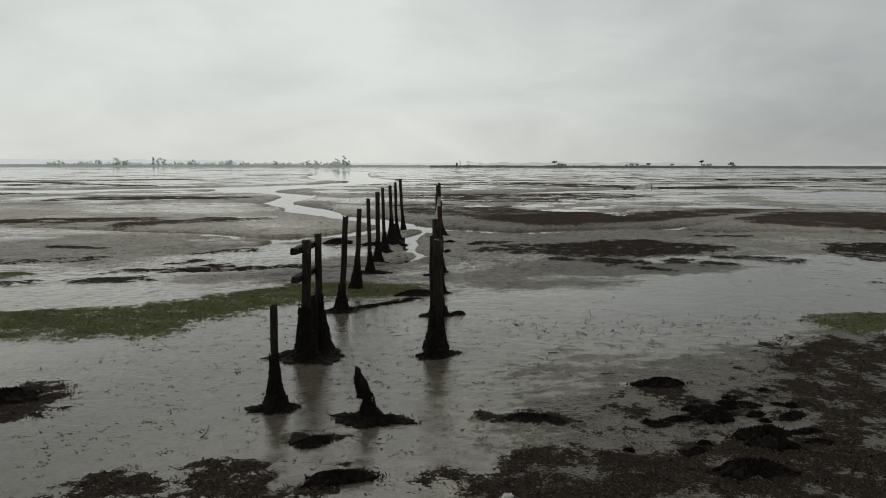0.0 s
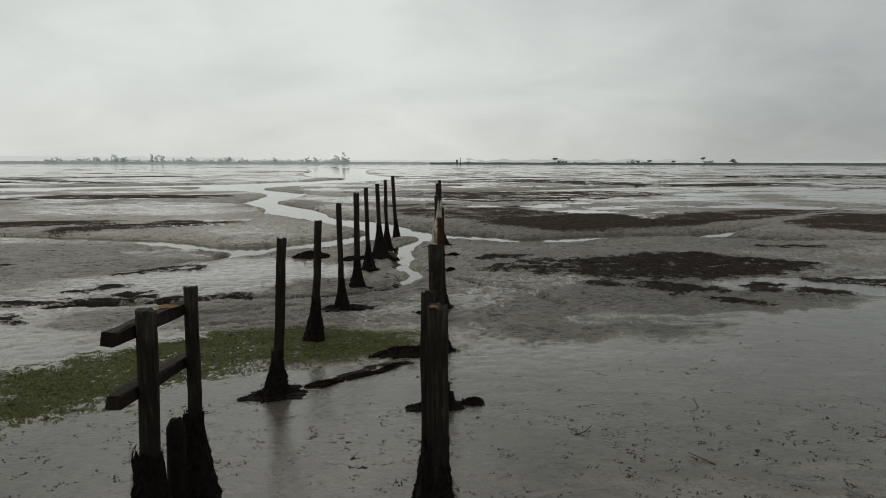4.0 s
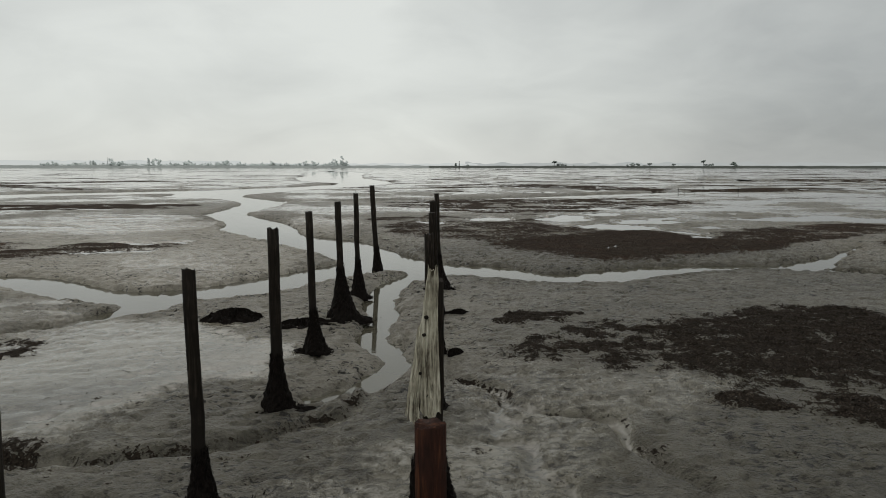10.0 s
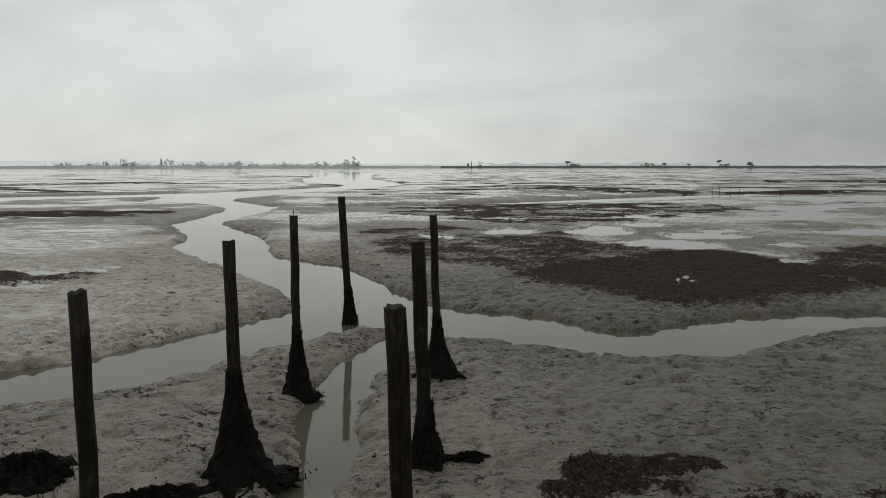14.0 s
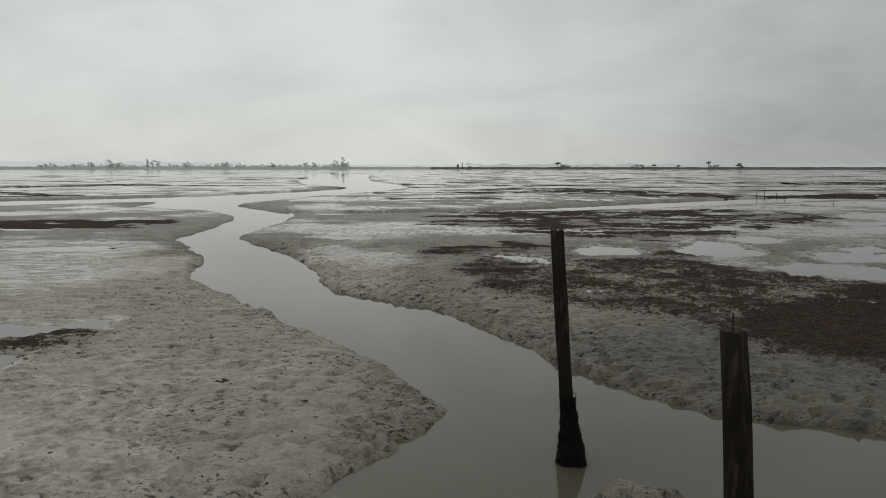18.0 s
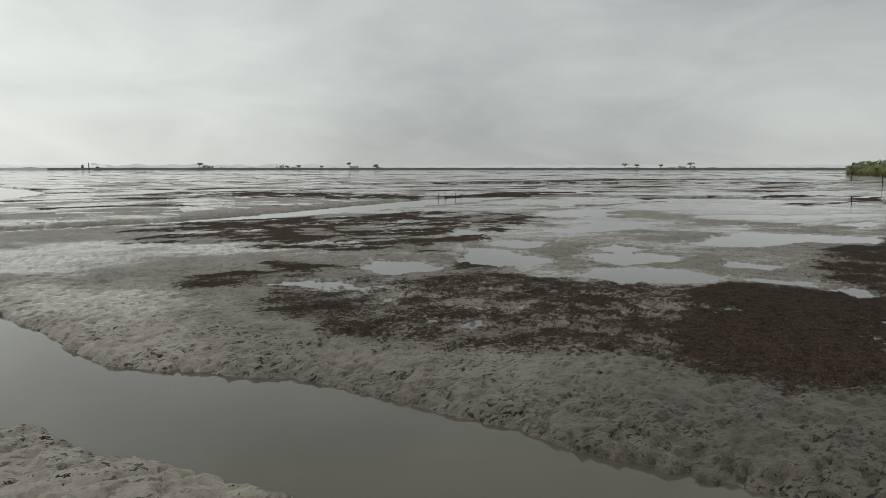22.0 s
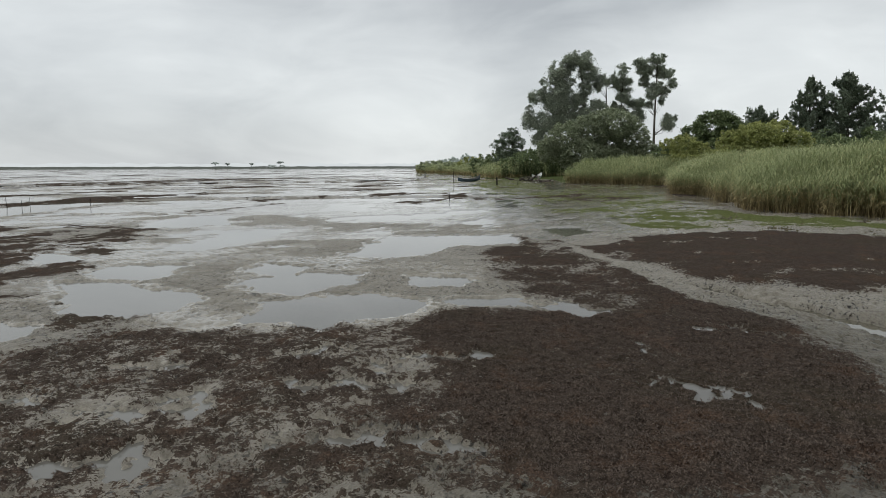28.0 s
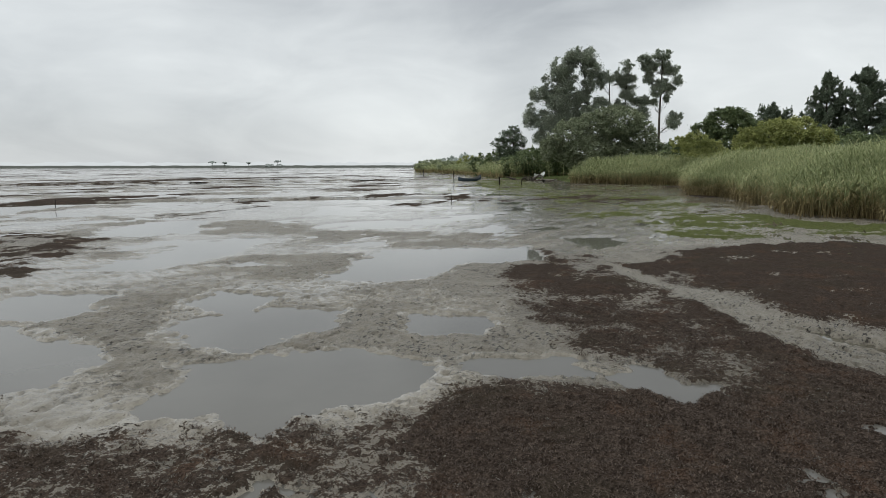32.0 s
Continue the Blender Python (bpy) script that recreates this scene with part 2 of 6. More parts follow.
    return m.done(Base_Color=col, Roughness=rough, Normal=nb, IOR=1.36, Specular_IOR_Level=m.math("ADD", 0.5, m.math("MULTIPLY", cover, -0.46)))


def water_material(name, tint, ripple):
    m = Mat(name)
    n = m.noise(1.2, 4, 0.5, 0.2)
    col = m.mix(n, tint, tuple(v * 1.25 for v in tint))
    return m.done(Base_Color=col, Roughness=0.035, IOR=1.33, Normal=m.bump(m.noise(5, 2, 0.5), 0.004, ripple))


def wood_material(name, low, high, pale, stain_top=0.55, rough=0.75, spread=1.0):
    """Wet timber: dark and slimy below the tide line, greyer above it."""
    m = Mat(name)
    grain = m.noise(6, 5, 0.6, 0.4, (9, 9, 0.7))
    blot = m.noise(7, 4, 0.6)
    wood = m.ramp(m.math("ADD", m.math("MULTIPLY", grain, 0.7), m.math("MULTIPLY", blot, 0.3)), (0.51 - 0.19 * spread, low), (0.51 + 0.01 * spread, high), (0.51 + 0.19 * spread, pale))
    slime = m.step(m.math("ADD", m.split(2), m.math("MULTIPLY", m.math("SUBTRACT", blot, 0.5), 0.5)), stain_top, stain_top + 0.35)
    col = m.mix(slime, m.mix(blot, (0.010, 0.008, 0.007), (0.022, 0.018, 0.014)), wood)
    nb = m.bump(grain, 0.012, 0.9)
    return m.done(Base_Color=col, Roughness=rough, Normal=nb, Specular_IOR_Level=0.12)


def leaf_material(name, dark, light, rough=0.6, patch=0.35, glow=0.35):
    """Leaves: a matt face and some light let through."""
    m = Mat(name)
    f = m.math("ADD", m.math("MULTIPLY", m.island(), 0.6), m.math("MULTIPLY", m.noise(patch, 3), 0.55))
    col = m.ramp(f, (0.25, dark), (0.85, light))
    m.done(Base_Color=col, Roughness=rough, Specular_IOR_Level=0.25)
    return thin(m, col, glow)


def thin(m, col, amount):
    """Mixes in light that passes through a blade."""
    through_leaf = m.t.nodes.new("ShaderNodeBsdfTranslucent")
    m.put(through_leaf.inputs["Color"], col)
    blend = m.t.nodes.new("ShaderNodeMixShader")
    blend.inputs[0].default_value = amount
    m.t.links.new(m.bsdf.outputs[0], blend.inputs[1])
    m.t.links.new(through_leaf.outputs[0], blend.inputs[2])
    m.t.links.new(blend.outputs[0], m.t.nodes["Material Output"].inputs["Surface"])
    return m.mat


def plain_material(name, dark, light, scale=5.0, rough=0.7, metal=0.0, relief=0.005, gloss=0.25):
    m = Mat(name)
    a, b = m.noise(scale, 5, 0.6), m.noise(scale * 7, 3, 0.6)
    f = m.math("ADD", m.math("MULTIPLY", a, 0.65), m.math("MULTIPLY", b, 0.35))
    return m.done(Base_Color=m.ramp(f, (0.36, dark), (0.64, light)), Roughness=rough, Metallic=metal, Specular_IOR_Level=gloss, Normal=m.bump(f, relief, 0.8))


MUD = mud_material()
CHANNEL_WATER = water_material("channel_water", (0.074, 0.068, 0.050), 0.25)
POOL_WATER = water_material("pool_water", (0.095, 0.090, 0.079), 0.12)
TIMBER = wood_material("dark_wet_timber", (0.007, 0.0056, 0.0044), (0.018, 0.0140, 0.0105), (0.054, 0.043, 0.033))
PALE_TIMBER = wood_material("bleached_timber", (0.060, 0.048, 0.034), (0.42, 0.385, 0.30), (0.70, 0.66, 0.55), 0.30, spread=0.62)
SKIRT = plain_material("wet_seaweed", (0.004, 0.0035, 0.003), (0.016, 0.012, 0.010), 26, 0.7, 0, 0.02, 0.06)
RUST = wood_material("rusty_iron", (0.008, 0.005, 0.004), (0.036, 0.014, 0.009), (0.130, 0.050, 0.022), 1.05, 0.8)
IRON = plain_material("dark_iron", (0.012, 0.010, 0.009), (0.05, 0.03, 0.02), 20, 0.7)
LICHEN = plain_material("orange_lichen", (0.045, 0.026, 0.014), (0.27, 0.13, 0.035), 60, 0.9)


# ---- shapes and fields ----
_perm = np.random.default_rng(3).permutation(512)
_ang = np.random.default_rng(4).random(512) * 2 * np.pi


def gnoise(x, y, seed=0):
    """Smooth gradient noise, about -0.7 to 0.7."""
    xi, yi = np.floor(x).astype(int), np.floor(y).astype(int)
    fx, fy = x - xi, y - yi
    u, v = fx * fx * fx * (fx * (fx * 6 - 15) + 10), fy * fy * fy * (fy * (fy * 6 - 15) + 10)

    def corner(i, j):
        a = _ang[_perm[(_perm[(xi + i + seed * 37) & 511] + yi + j) & 511]]
        return np.cos(a) * (fx - i) + np.sin(a) * (fy - j)

    return (corner(0, 0) * (1 - u) + corner(1, 0) * u) * (1 - v) + (corner(0, 1) * (1 - u) + corner(1, 1) * u) * v


def fbm(x, y, scale, octaves=3, seed=0, fall=0.5):
    total, amp = 0, 1.0
    for k in range(octaves):
        total = total + amp * gnoise(x * scale * 2 ** k + 17.3 * k, y * scale * 2 ** k - 9.1 * k, seed + k)
        amp *= fall
    return total


def sstep(a, b, v):
    t = np.clip((v - a) / (b - a), 0, 1)
    return t * t * (3 - 2 * t)


def line_field(x, y, nodes):
    """Distance to the edge of a band along nodes of x, y, half width; negative inside."""
    d = np.full(np.shape(x), 1e9)
    for (ax, ay, ar), (bx, by, br) in zip(nodes[:-1], nodes[1:]):
        vx, vy = bx - ax, by - ay
        t = np.clip(((x - ax) * vx + (y - ay) * vy) / (vx * vx + vy * vy + 1e-9), 0, 1)
        d = np.minimum(d, np.hypot(x - ax - t * vx, y - ay - t * vy) - (ar + t * (br - ar)))
    return d


def patches(x, y, spots):
    """How deep inside patches of x1, y1, x2, y2, radius, strength: strength at the core, falling below 0 outside."""
    best = np.full(np.shape(x), -1.0)
    for x1, y1, x2, y2, r, k in spots:
        d = line_field(x, y, [(x1, y1, 0), (x2, y2, 0)]) / r
        best = np.maximum(best, np.minimum(k, k * (1.0 - d) * 1.3 + 0.45))
    return best


def outline(x, y, ring):
    """Metres inside a closed outline; negative outside."""
    d, inside = np.full(np.shape(x), 1e9), np.zeros(np.shape(x), bool)
    for (ax, ay), (bx, by) in zip(ring, ring[1:] + ring[:1]):
        vx, vy = bx - ax, by - ay
        t = np.clip(((x - ax) * vx + (y - ay) * vy) / (vx * vx + vy * vy + 1e-9), 0, 1)
        d = np.minimum(d, np.hypot(x - ax - t * vx, y - ay - t * vy))
        if vy:
            inside ^= ((ay > y) != (by > y)) & (x < ax + (y - ay) / vy * vx)
    return np.where(inside, d, -d)


def bed(x, y, ring, k, soft):
    """Like patches, for an outline: 0.45 on the line, k well inside, falling over soft metres."""
    return np.clip(0.45 + outline(x, y, ring) / soft, -1.0, k)


# creeks: x, y, half width of the water
MAIN_CREEK = [
    [(-48, 320, 4), (-37, 255, 11), (-27, 190, 7), (-22, 148, 6.5), (-15, 120, 6.5), (-9.5, 105, 3.6), (-12.5, 92, 4.0), (-18, 80, 5.0), (-19, 65, 3.0), (-14, 60.2, 1.5), (-11.2, 55.5, 1.4), (-10.7, 50, 1.1),
     (-10.7, 44.8, 1.0), (-7.7, 39.3, 1.1), (-6.8, 36.4, 1.4), (-5.6, 33.9, 0.92), (-3.8, 31.9, 1.2), (-2.55, 30.0, 1.05), (-1.8, 28.3, 0.95), (-0.9, 26.9, 0.95), (0.3, 26.1, 0.9), (0.9, 26.0, 0.9)],
]
SIDE_CREEKS = [
    [(0.9, 26.0, 0.9), (1.4, 25.65, 0.8), (2.0, 25.1, 0.64), (2.8, 24.95, 0.62), (3.4, 25.1, 0.68), (4.3, 25.8, 0.66), (5.5, 26.3, 0.58), (6.6, 26.55, 0.44), (7.4, 26.45, 0.44), (8.2, 26.45, 0.58), (9.6, 27.7, 0.28), (10.8, 29.1, 0.12), (12.4, 30.9, 0.05)],
    [(8.2, 26.3, 0.4), (9.2, 25.7, 0.32), (10.2, 25.25, 0.32), (13.0, 25.2, 0.3), (17.0, 24.6, 0.25)],
]
SIDE_CREEKS += [
    [(-1.6, 26.8, 0.9), (-2.3, 25.9, 0.8), (-2.95, 25.0, 0.75), (-3.8, 23.7, 0.8), (-4.7, 22.9, 0.75), (-5.6, 22.8, 0.62), (-6.5, 23.1, 0.56), (-7.3, 23.7, 0.54), (-8.5, 24.6, 0.52), (-10.0, 25.0, 0.48), (-13, 25.8, 0.4), (-16, 26.5, 0.3)],
    [(-1.9, 27.4, 0.5), (-2.05, 26.9, 0.55)],
    [(-4.8, 22.7, 0.6), (-5.0, 21.6, 0.35), (-5.6, 20.5, 0.16), (-6.6, 19.6, 0.05)],
    [(-0.3, 25.6, 0.4), (-0.95, 24.2, 0.26), (-1.1, 22.7, 0.26), (-0.92, 20.9, 0.16), (-0.98, 19.9, 0.20), (-0.72, 19.2, 0.17), (-0.5, 18.65, 0.13), (-0.8, 17.95, 0.06), (-1.4, 17.1, 0.02)],
]
FAR_CREEKS = [
    [(-19, 78, 5.0), (-35, 66, 5.0), (-60, 58, 6.5), (-120, 40, 9)],
    [(-13, 58.3, 0.6), (-6.8, 57.4, 0.95), (-0.7, 58.9, 1.25), (6.1, 62, 1.9), (14.6, 67.7, 2.6), (22, 72.5, 2.8), (27.8, 75.8, 2.3), (34.4, 73.2, 1.6), (40, 66.5, 1.5), (45.5, 59.5, 1.5), (51, 53.5, 1.2)],
    [(46, 125, 6), (60, 118, 5), (110, 95, 3)],
]
# standing pools on the flat, as outlines
POOLS = [
    [(6.6, 43.2), (7.7, 44.3), (8.6, 43.8), (8.9, 42.9), (7.7, 41.5), (6.8, 41.8)],
    [(10.5, 46.2), (12.5, 46.8), (17.9, 48.7), (18.3, 47.2), (14.8, 45.4), (11.0, 44.6)],
    [(5.8, 43.0), (6.3, 42.2), (6.4, 40.6), (6.1, 39.1), (5.0, 38.3), (4.3, 38.8), (3.9, 40.0)],
    [(7.4, 39.4), (9.0, 39.5), (9.9, 38.0), (8.8, 37.3), (7.1, 37.6), (6.7, 38.4)],
    [(4.8, 36.7), (6.4, 37.5), (7.8, 36.4), (7.8, 35.3), (6.9, 34.7), (5.7, 35.3), (4.9, 35.0), (5.3, 35.8)],
    [(12.3, 40.3), (17.5, 42.2), (20.1, 38.6), (17.4, 37.2), (15.8, 38.8), (13.4, 38.2), (12.5, 39.0)],
]
POOLS_SMALL = [
    [(2.1, 41.4), (2.9, 40.6), (3.1, 39.4), (2.2, 38.8), (1.3, 38.6), (1.0, 39.8)],
    [(9.4, 36.6), (10.2, 36.7), (10.8, 35.5), (10.2, 35.1), (9.3, 35.1), (9.0, 35.8)],
    [(7.7, 34.7), (8.3, 34.7), (8.8, 33.5), (8.4, 33.1), (7.8, 33.6)],
    [(8.2, 33.0), (8.8, 32.6), (8.5, 32.1), (7.9, 31.9), (7.7, 32.4)],
    [(23.3, 42.6), (27.2, 43.0), (24.2, 40.9)],
    [(8.6, 48.4), (8.8, 47.1), (8.3, 45.7), (7.4, 46.4)],
    [(8.8, 40.6), (10.3, 41.3), (10.2, 39.8), (8.7, 39.3)],
    [(12.6, 43.9), (13.8, 43.6), (13.4, 42.3)], [(17.3, 44.6), (19.4, 43.4), (18.2, 42.7)],
]
POOLS_FAR = [
    [(22.0, 47.2), (26.0, 48.8), (27.5, 46.4), (24.0, 45.4)], [(15.5, 53.0), (19.0, 56.0), (22.0, 54.6), (18.5, 51.6)], [(27.0, 53.0), (33.0, 57.0), (35.0, 54.5), (30.0, 51.8)], [(20.5, 36.9), (23.2, 38.4), (24.0, 37.2), (21.6, 36.2)],
    [(-17.6, 36.9), (-14.0, 36.5), (-12.6, 35.6), (-16.0, 35.2)], [(-15.6, 40.6), (-12.4, 41.2), (-12.0, 40.0), (-15.0, 39.5)], [(-9.4, 30.5), (-7.4, 31.1), (-7.2, 30.5), (-8.6, 30.0)], [(-9.9, 28.6), (-7.8, 29.1), (-7.6, 28.5), (-9.6, 28.1)],
    [(-7.9, 21.6), (-6.7, 22.4), (-6.4, 21.9), (-7.7, 21.1)],
]
# smooth wet hollows between the weed, with hardly any water in them
SLICKS = [
    (4.78, 30.1, 4.64, 29.2, 0.21, 1), (8.06, 30.1, 8.08, 29.3, 0.28, 1), (3.85, 34.6, 4.05, 34.3, 0.2, 1), (4.4, 33.1, 4.7, 32.5, 0.28, 1), (2.7, 33.7, 3.2, 32.8, 0.33, 1), (2.25, 36.0, 2.55, 35.5, 0.3, 1), (0.9, 34.9, 1.7, 34.2, 0.3, 1),
    (3.7, 33.5, 3.85, 33.2, 0.22, 1), (1.4, 32.6, 2.0, 32.1, 0.25, 1), (1.9, 31.5, 2.05, 31.3, 0.22, 1), (-0.9, 38.8, 0.2, 37.6, 0.6, 1), (0.0, 34.1, 0.5, 33.7, 0.3, 1), (5.9, 30.9, 6.2, 30.6, 0.15, 1), (-0.2, 35.9, 0.6, 36.1, 0.35, 1),
]
# beds of brown seaweed, as outlines with how thick they grow
BED_BEYOND = [(6.0, 34.3), (7.5, 34.1), (7.9, 33.0), (8.5, 31.7), (9.9, 31.8), (14.4, 33.7), (17.0, 35.8), (18.5, 34.4), (13.4, 32.2), (10.4, 30.5), (8.9, 28.9), (7.6, 28.6), (6.2, 28.0), (5.4, 27.4), (4.1, 27.0), (3.3, 27.6), (2.6, 28.4), (1.4, 29.8), (1.2, 30.3), (1.8, 31.4), (3.4, 32.4), (4.4, 33.5)]
BED_RUN_OFF = [(18.2, 34.9), (21.9, 34.2), (26.0, 30.4), (25.0, 25.5), (16.0, 25.5), (12.6, 28.0), (12.6, 30.1), (13.8, 31.9), (15.6, 33.4)]
BED_STREAKY = [(19.5, 38.2), (18.2, 36.0), (14.6, 33.4), (10.2, 31.6), (8.4, 31.5), (8.9, 33.2), (10.5, 34.3), (13.2, 36.4), (16.5, 37.6)]
BED_SCATTER = [(1.4, 6.1), (1.9, 6.7), (2.9, 6.8), (3.3, 6.4), (3.1, 5.6), (2.3, 5.7), (1.7, 5.4), (1.3, 5.6)]
BED_FRONT = [(0.05, 4.4), (0.4, 5.3), (1.0, 5.5), (1.6, 5.5), (1.65, 5.0), (1.5, 4.4)]
BED_START = [(6.2, 9.1), (4.9, 8.9), (3.9, 8.5), (3.75, 7.5), (3.3, 6.4), (3.05, 5.6), (3.4, 4.6), (7.0, 4.6), (8.0, 8.8)]
BED_THIN = [(-2.1, 36.5), (-0.3, 42.0), (1.6, 39.4), (3.6, 37.0), (5.4, 34.7), (3.6, 32.4), (1.5, 30.6), (0.8, 31.7), (-0.7, 32.6), (-1.6, 34.0)]
BED_INNER = [(0.1, 37.6), (2.1, 37.6), (4.5, 35.8), (6.0, 34.3), (3.4, 32.4), (2.0, 30.8), (1.0, 32.0), (0.2, 34.0)]
BED_MID = [(-3.1, 55.0), (1.8, 59.0), (7.3, 57.3), (15.5, 56.8), (15.7, 53.4), (9.0, 46.0), (3.8, 42.7), (1.0, 45.0), (-2.2, 48.1)]
BED_JETTY = [(2.6, 18.9), (3.3, 20.3), (4.9, 21.4), (6.2, 21.2), (8.2, 19.6), (7.4, 18.6), (5.4, 17.3), (4.2, 17.35), (3.2, 17.4), (2.6, 17.9)]
BED_PATCHY = [(0.9, 18.7), (1.2, 19.7), (1.9, 20.1), (3.1, 19.9), (2.9, 18.5), (2.0, 18.1), (1.2, 18.35)]
BED_LEFT = [[(-7.6, 13.2), (-7.0, 14.0), (-5.9, 14.1), (-5.6, 13.7), (-6.5, 13.4)], [(-7.3, 14.5), (-6.7, 15.3), (-6.1, 15.1), (-6.5, 14.6)], [(-6.2, 15.0), (-5.6, 15.6), (-5.0, 16.1), (-4.7, 15.5), (-5.2, 15.05)], [(-6.2, 15.9), (-6.1, 16.6), (-5.5, 16.6), (-5.6, 16.0)]]
BED_ISLETS = [[(2.6, 16.9), (3.1, 17.1), (3.35, 16.5), (3.0, 16.3)], [(3.5, 16.8), (3.9, 17.1), (4.6, 16.6), (5.0, 16.2), (4.2, 15.75), (3.5, 16.3)], [(5.6, 17.0), (6.2, 16.6), (5.8, 15.6), (5.2, 16.0)], [(11.4, 20.6), (15.0, 20.6), (13.5, 17.0), (10.4, 16.6), (10.0, 17.8)]]
WEED = [(9.0, 31.0, 12.5, 32.4, 0.5, 0.8), (10, 32.6, 17, 35.8, 0.8, 0.7), (7.1, 17.3, 8.4, 16.6, 0.3, 0.7), (4.45, 15.6, 4.8, 15.0, 0.22, 0.7), (1.1, 20.9, 1.9, 20.8, 0.16, 0.8)]
WEED_FAR = [
    (8, 93, 17, 80, 5.0, 0.75), (1.0, 38.5, 3.0, 39.6, 1.3, 0.42), (-12, 27.2, -8.0, 29.8, 0.9, 0.8), (-17.6, 28, -13, 29.4, 1.2, 0.7), (-24, 47, -16.0, 49, 2.4, 0.85), (-10.2, 29.8, -8.2, 29.6, 0.45, 0.8), (-1.8, 39.7, 0.5, 38.3, 0.8, 0.6), (0.0, 53.2, 12, 57.0, 1.5, 0.75), (-60, 96, -44, 112, 5, 0.7), (-52, 91, -36, 78, 2, 0.7),
    (46, 120, 100, 134, 6, 0.7), (80, 100, 104, 93, 3, 0.7),
]
WEED_NEAR = [
    (2.5, 4.8, 4.2, 5.0, 0.7, 0.95), (0.6, 4.5, 2.4, 4.8, 0.6, 0.9), (-2.3, 4.6, -1.4, 4.75, 0.28, 0.8), (-0.95, 4.75, -0.75, 4.9, 0.2, 0.8), (-4.5, 6.6, -4.0, 6.5, 0.4, 0.9),
]
WEED_NEAR += [
    (-1.3, 11.0, -0.35, 11.7, 0.09, 0.8), (2.05, 6.97, 2.42, 7.05, 0.16, 0.9), (0.45, 6.2, 1.05, 6.08, 0.13, 0.9), (-1.1, 5.5, -0.95, 5.55, 0.12, 0.9), (-10.0, 12.6, -8.0, 13.2, 0.45, 0.75), (-6.3, 18.2, -5.2, 18.8, 0.34, 0.7), (-10.4, 16.2, -8.6, 16.8, 0.4, 0.6),
    (-10.8, 19.2, -9.5, 19.2, 0.3, 0.7), (-4.4, 15.3, -3.4, 15.8, 0.22, 0.7), (1.0, 20.5, 1.6, 20.7, 0.22, 0.8), (9.5, 12.5, 12, 13.5, 1.0, 0.5), (2.7, 16.8, 4.9, 16.1, 0.2, 0.7), (4.7, 15.2, 5.0, 15.2, 0.15, 0.7), (8.4, 22.8, 10.0, 22.8, 0.25, 0.8), (5.4, 16.2, 6.4, 16.0, 0.3, 0.7),
]
# the bare run-off between the weed beds
BARE = [(17.2, 35.3, 0.02), (14.6, 33.2, 0.05), (13.4, 32.2, 0.07), (11.4, 31.0, 0.16), (10.2, 29.8, 0.22), (9.5, 28.4, 0.5), (7.2, 26.7, 0.5)]
# small run-off gullies in the mud
RILLS = [
    [(-0.55, 18.2, 0.06), (-0.7, 17.6, 0.06), (-0.9, 16.7, 0.07), (-1.3, 16.35, 0.06), (-1.9, 15.9, 0.06), (-2.7, 15.6, 0.05), (-3.4, 15.6, 0.05), (-4.2, 15.2, 0.04), (-6.0, 14.8, 0.03)],
    [(0.0, 17.85, 0.03), (0.3, 17.6, 0.03), (0.6, 17.35, 0.05), (0.62, 17.0, 0.05), (0.8, 16.7, 0.03), (1.1, 16.6, 0.03), (1.5, 16.5, 0.05), (1.52, 16.0, 0.04), (1.7, 15.4, 0.03), (1.85, 15.1, 0.02)],
]
TRICKLES = [
    [(0.62, 17.0, 0.03), (0.45, 16.6, 0.04), (0.62, 16.4, 0.04), (0.42, 16.0, 0.04), (0.7, 15.85, 0.05), (0.72, 15.3, 0.06), (0.95, 14.9, 0.04)],
    [(-3.6, 14.3, 0.03), (-2.8, 14.6, 0.04), (-2.65, 14.9, 0.03), (-2.3, 15.0, 0.01)], [(-4.4, 12.6, 0.02), (-3.3, 13.6, 0.03), (-2.2, 14.0, 0.02)],
]
# mirror-smooth wet sheets
SHEEN = [
    (-5.0, 7.6, -1.0, 9.0, 1.7, 1), (-2.8, 6.4, -1.9, 6.6, 1.2, 1), (-0.9, 9.6, -0.7, 11.0, 0.7, 1), (1.6, 8.6, 3.6, 10.6, 1.2, 0.4), (1.2, 10.6, 7.0, 13.0, 1.4, 0.6), (5.5, 16.6, 8.5, 16.8, 0.7, 0.8), (2.2, 14.0, 4.6, 14.2, 0.35, 0.6),
    (-5.0, 17.5, -3.2, 18.5, 1.0, 0.6), (-6.0, 20.5, -3.5, 19.5, 0.7, 0.6),
]
# green algae
ALGAE_BED = [(-3.8, 9.0), (-6.8, 8.8), (-8.5, 10.2), (-5.0, 11.0), (-4.1, 11.8), (-2.8, 13.1), (-1.5, 13.45), (-0.4, 13.1), (-0.25, 12.15), (-1.3, 11.7), (-2.0, 11.8), (-2.7, 10.75), (-3.4, 10.0)]
ALGAE = [
    (5.9, 9.9, 7.2, 10.2, 0.5, 0.8), (-11, 14, -9.2, 14, 0.7, 0.8), (30.0, 26.5, 33.0, 31.5, 1.5, 1.25), (33.5, 32.0, 38.0, 34.4, 1.0, 1.15), (26.5, 34.0, 30, 36.5, 1.6, 0.8),
    (30.5, 20, 31.5, 33, 3.0, 0.75), (31.5, 34, 36.5, 38.0, 2.8, 0.75), (33, 41, 42, 44, 1.8, 0.55), (40, 38, 54, 43, 2.4, 0.6), (44, 44, 56, 49.5, 2.0, 0.5), (58, 47, 82, 52, 3.5, 0.5), (56, 51.5, 76, 63, 3.6, 0.65), (76, 63, 106, 78, 4.5, 0.8),
]
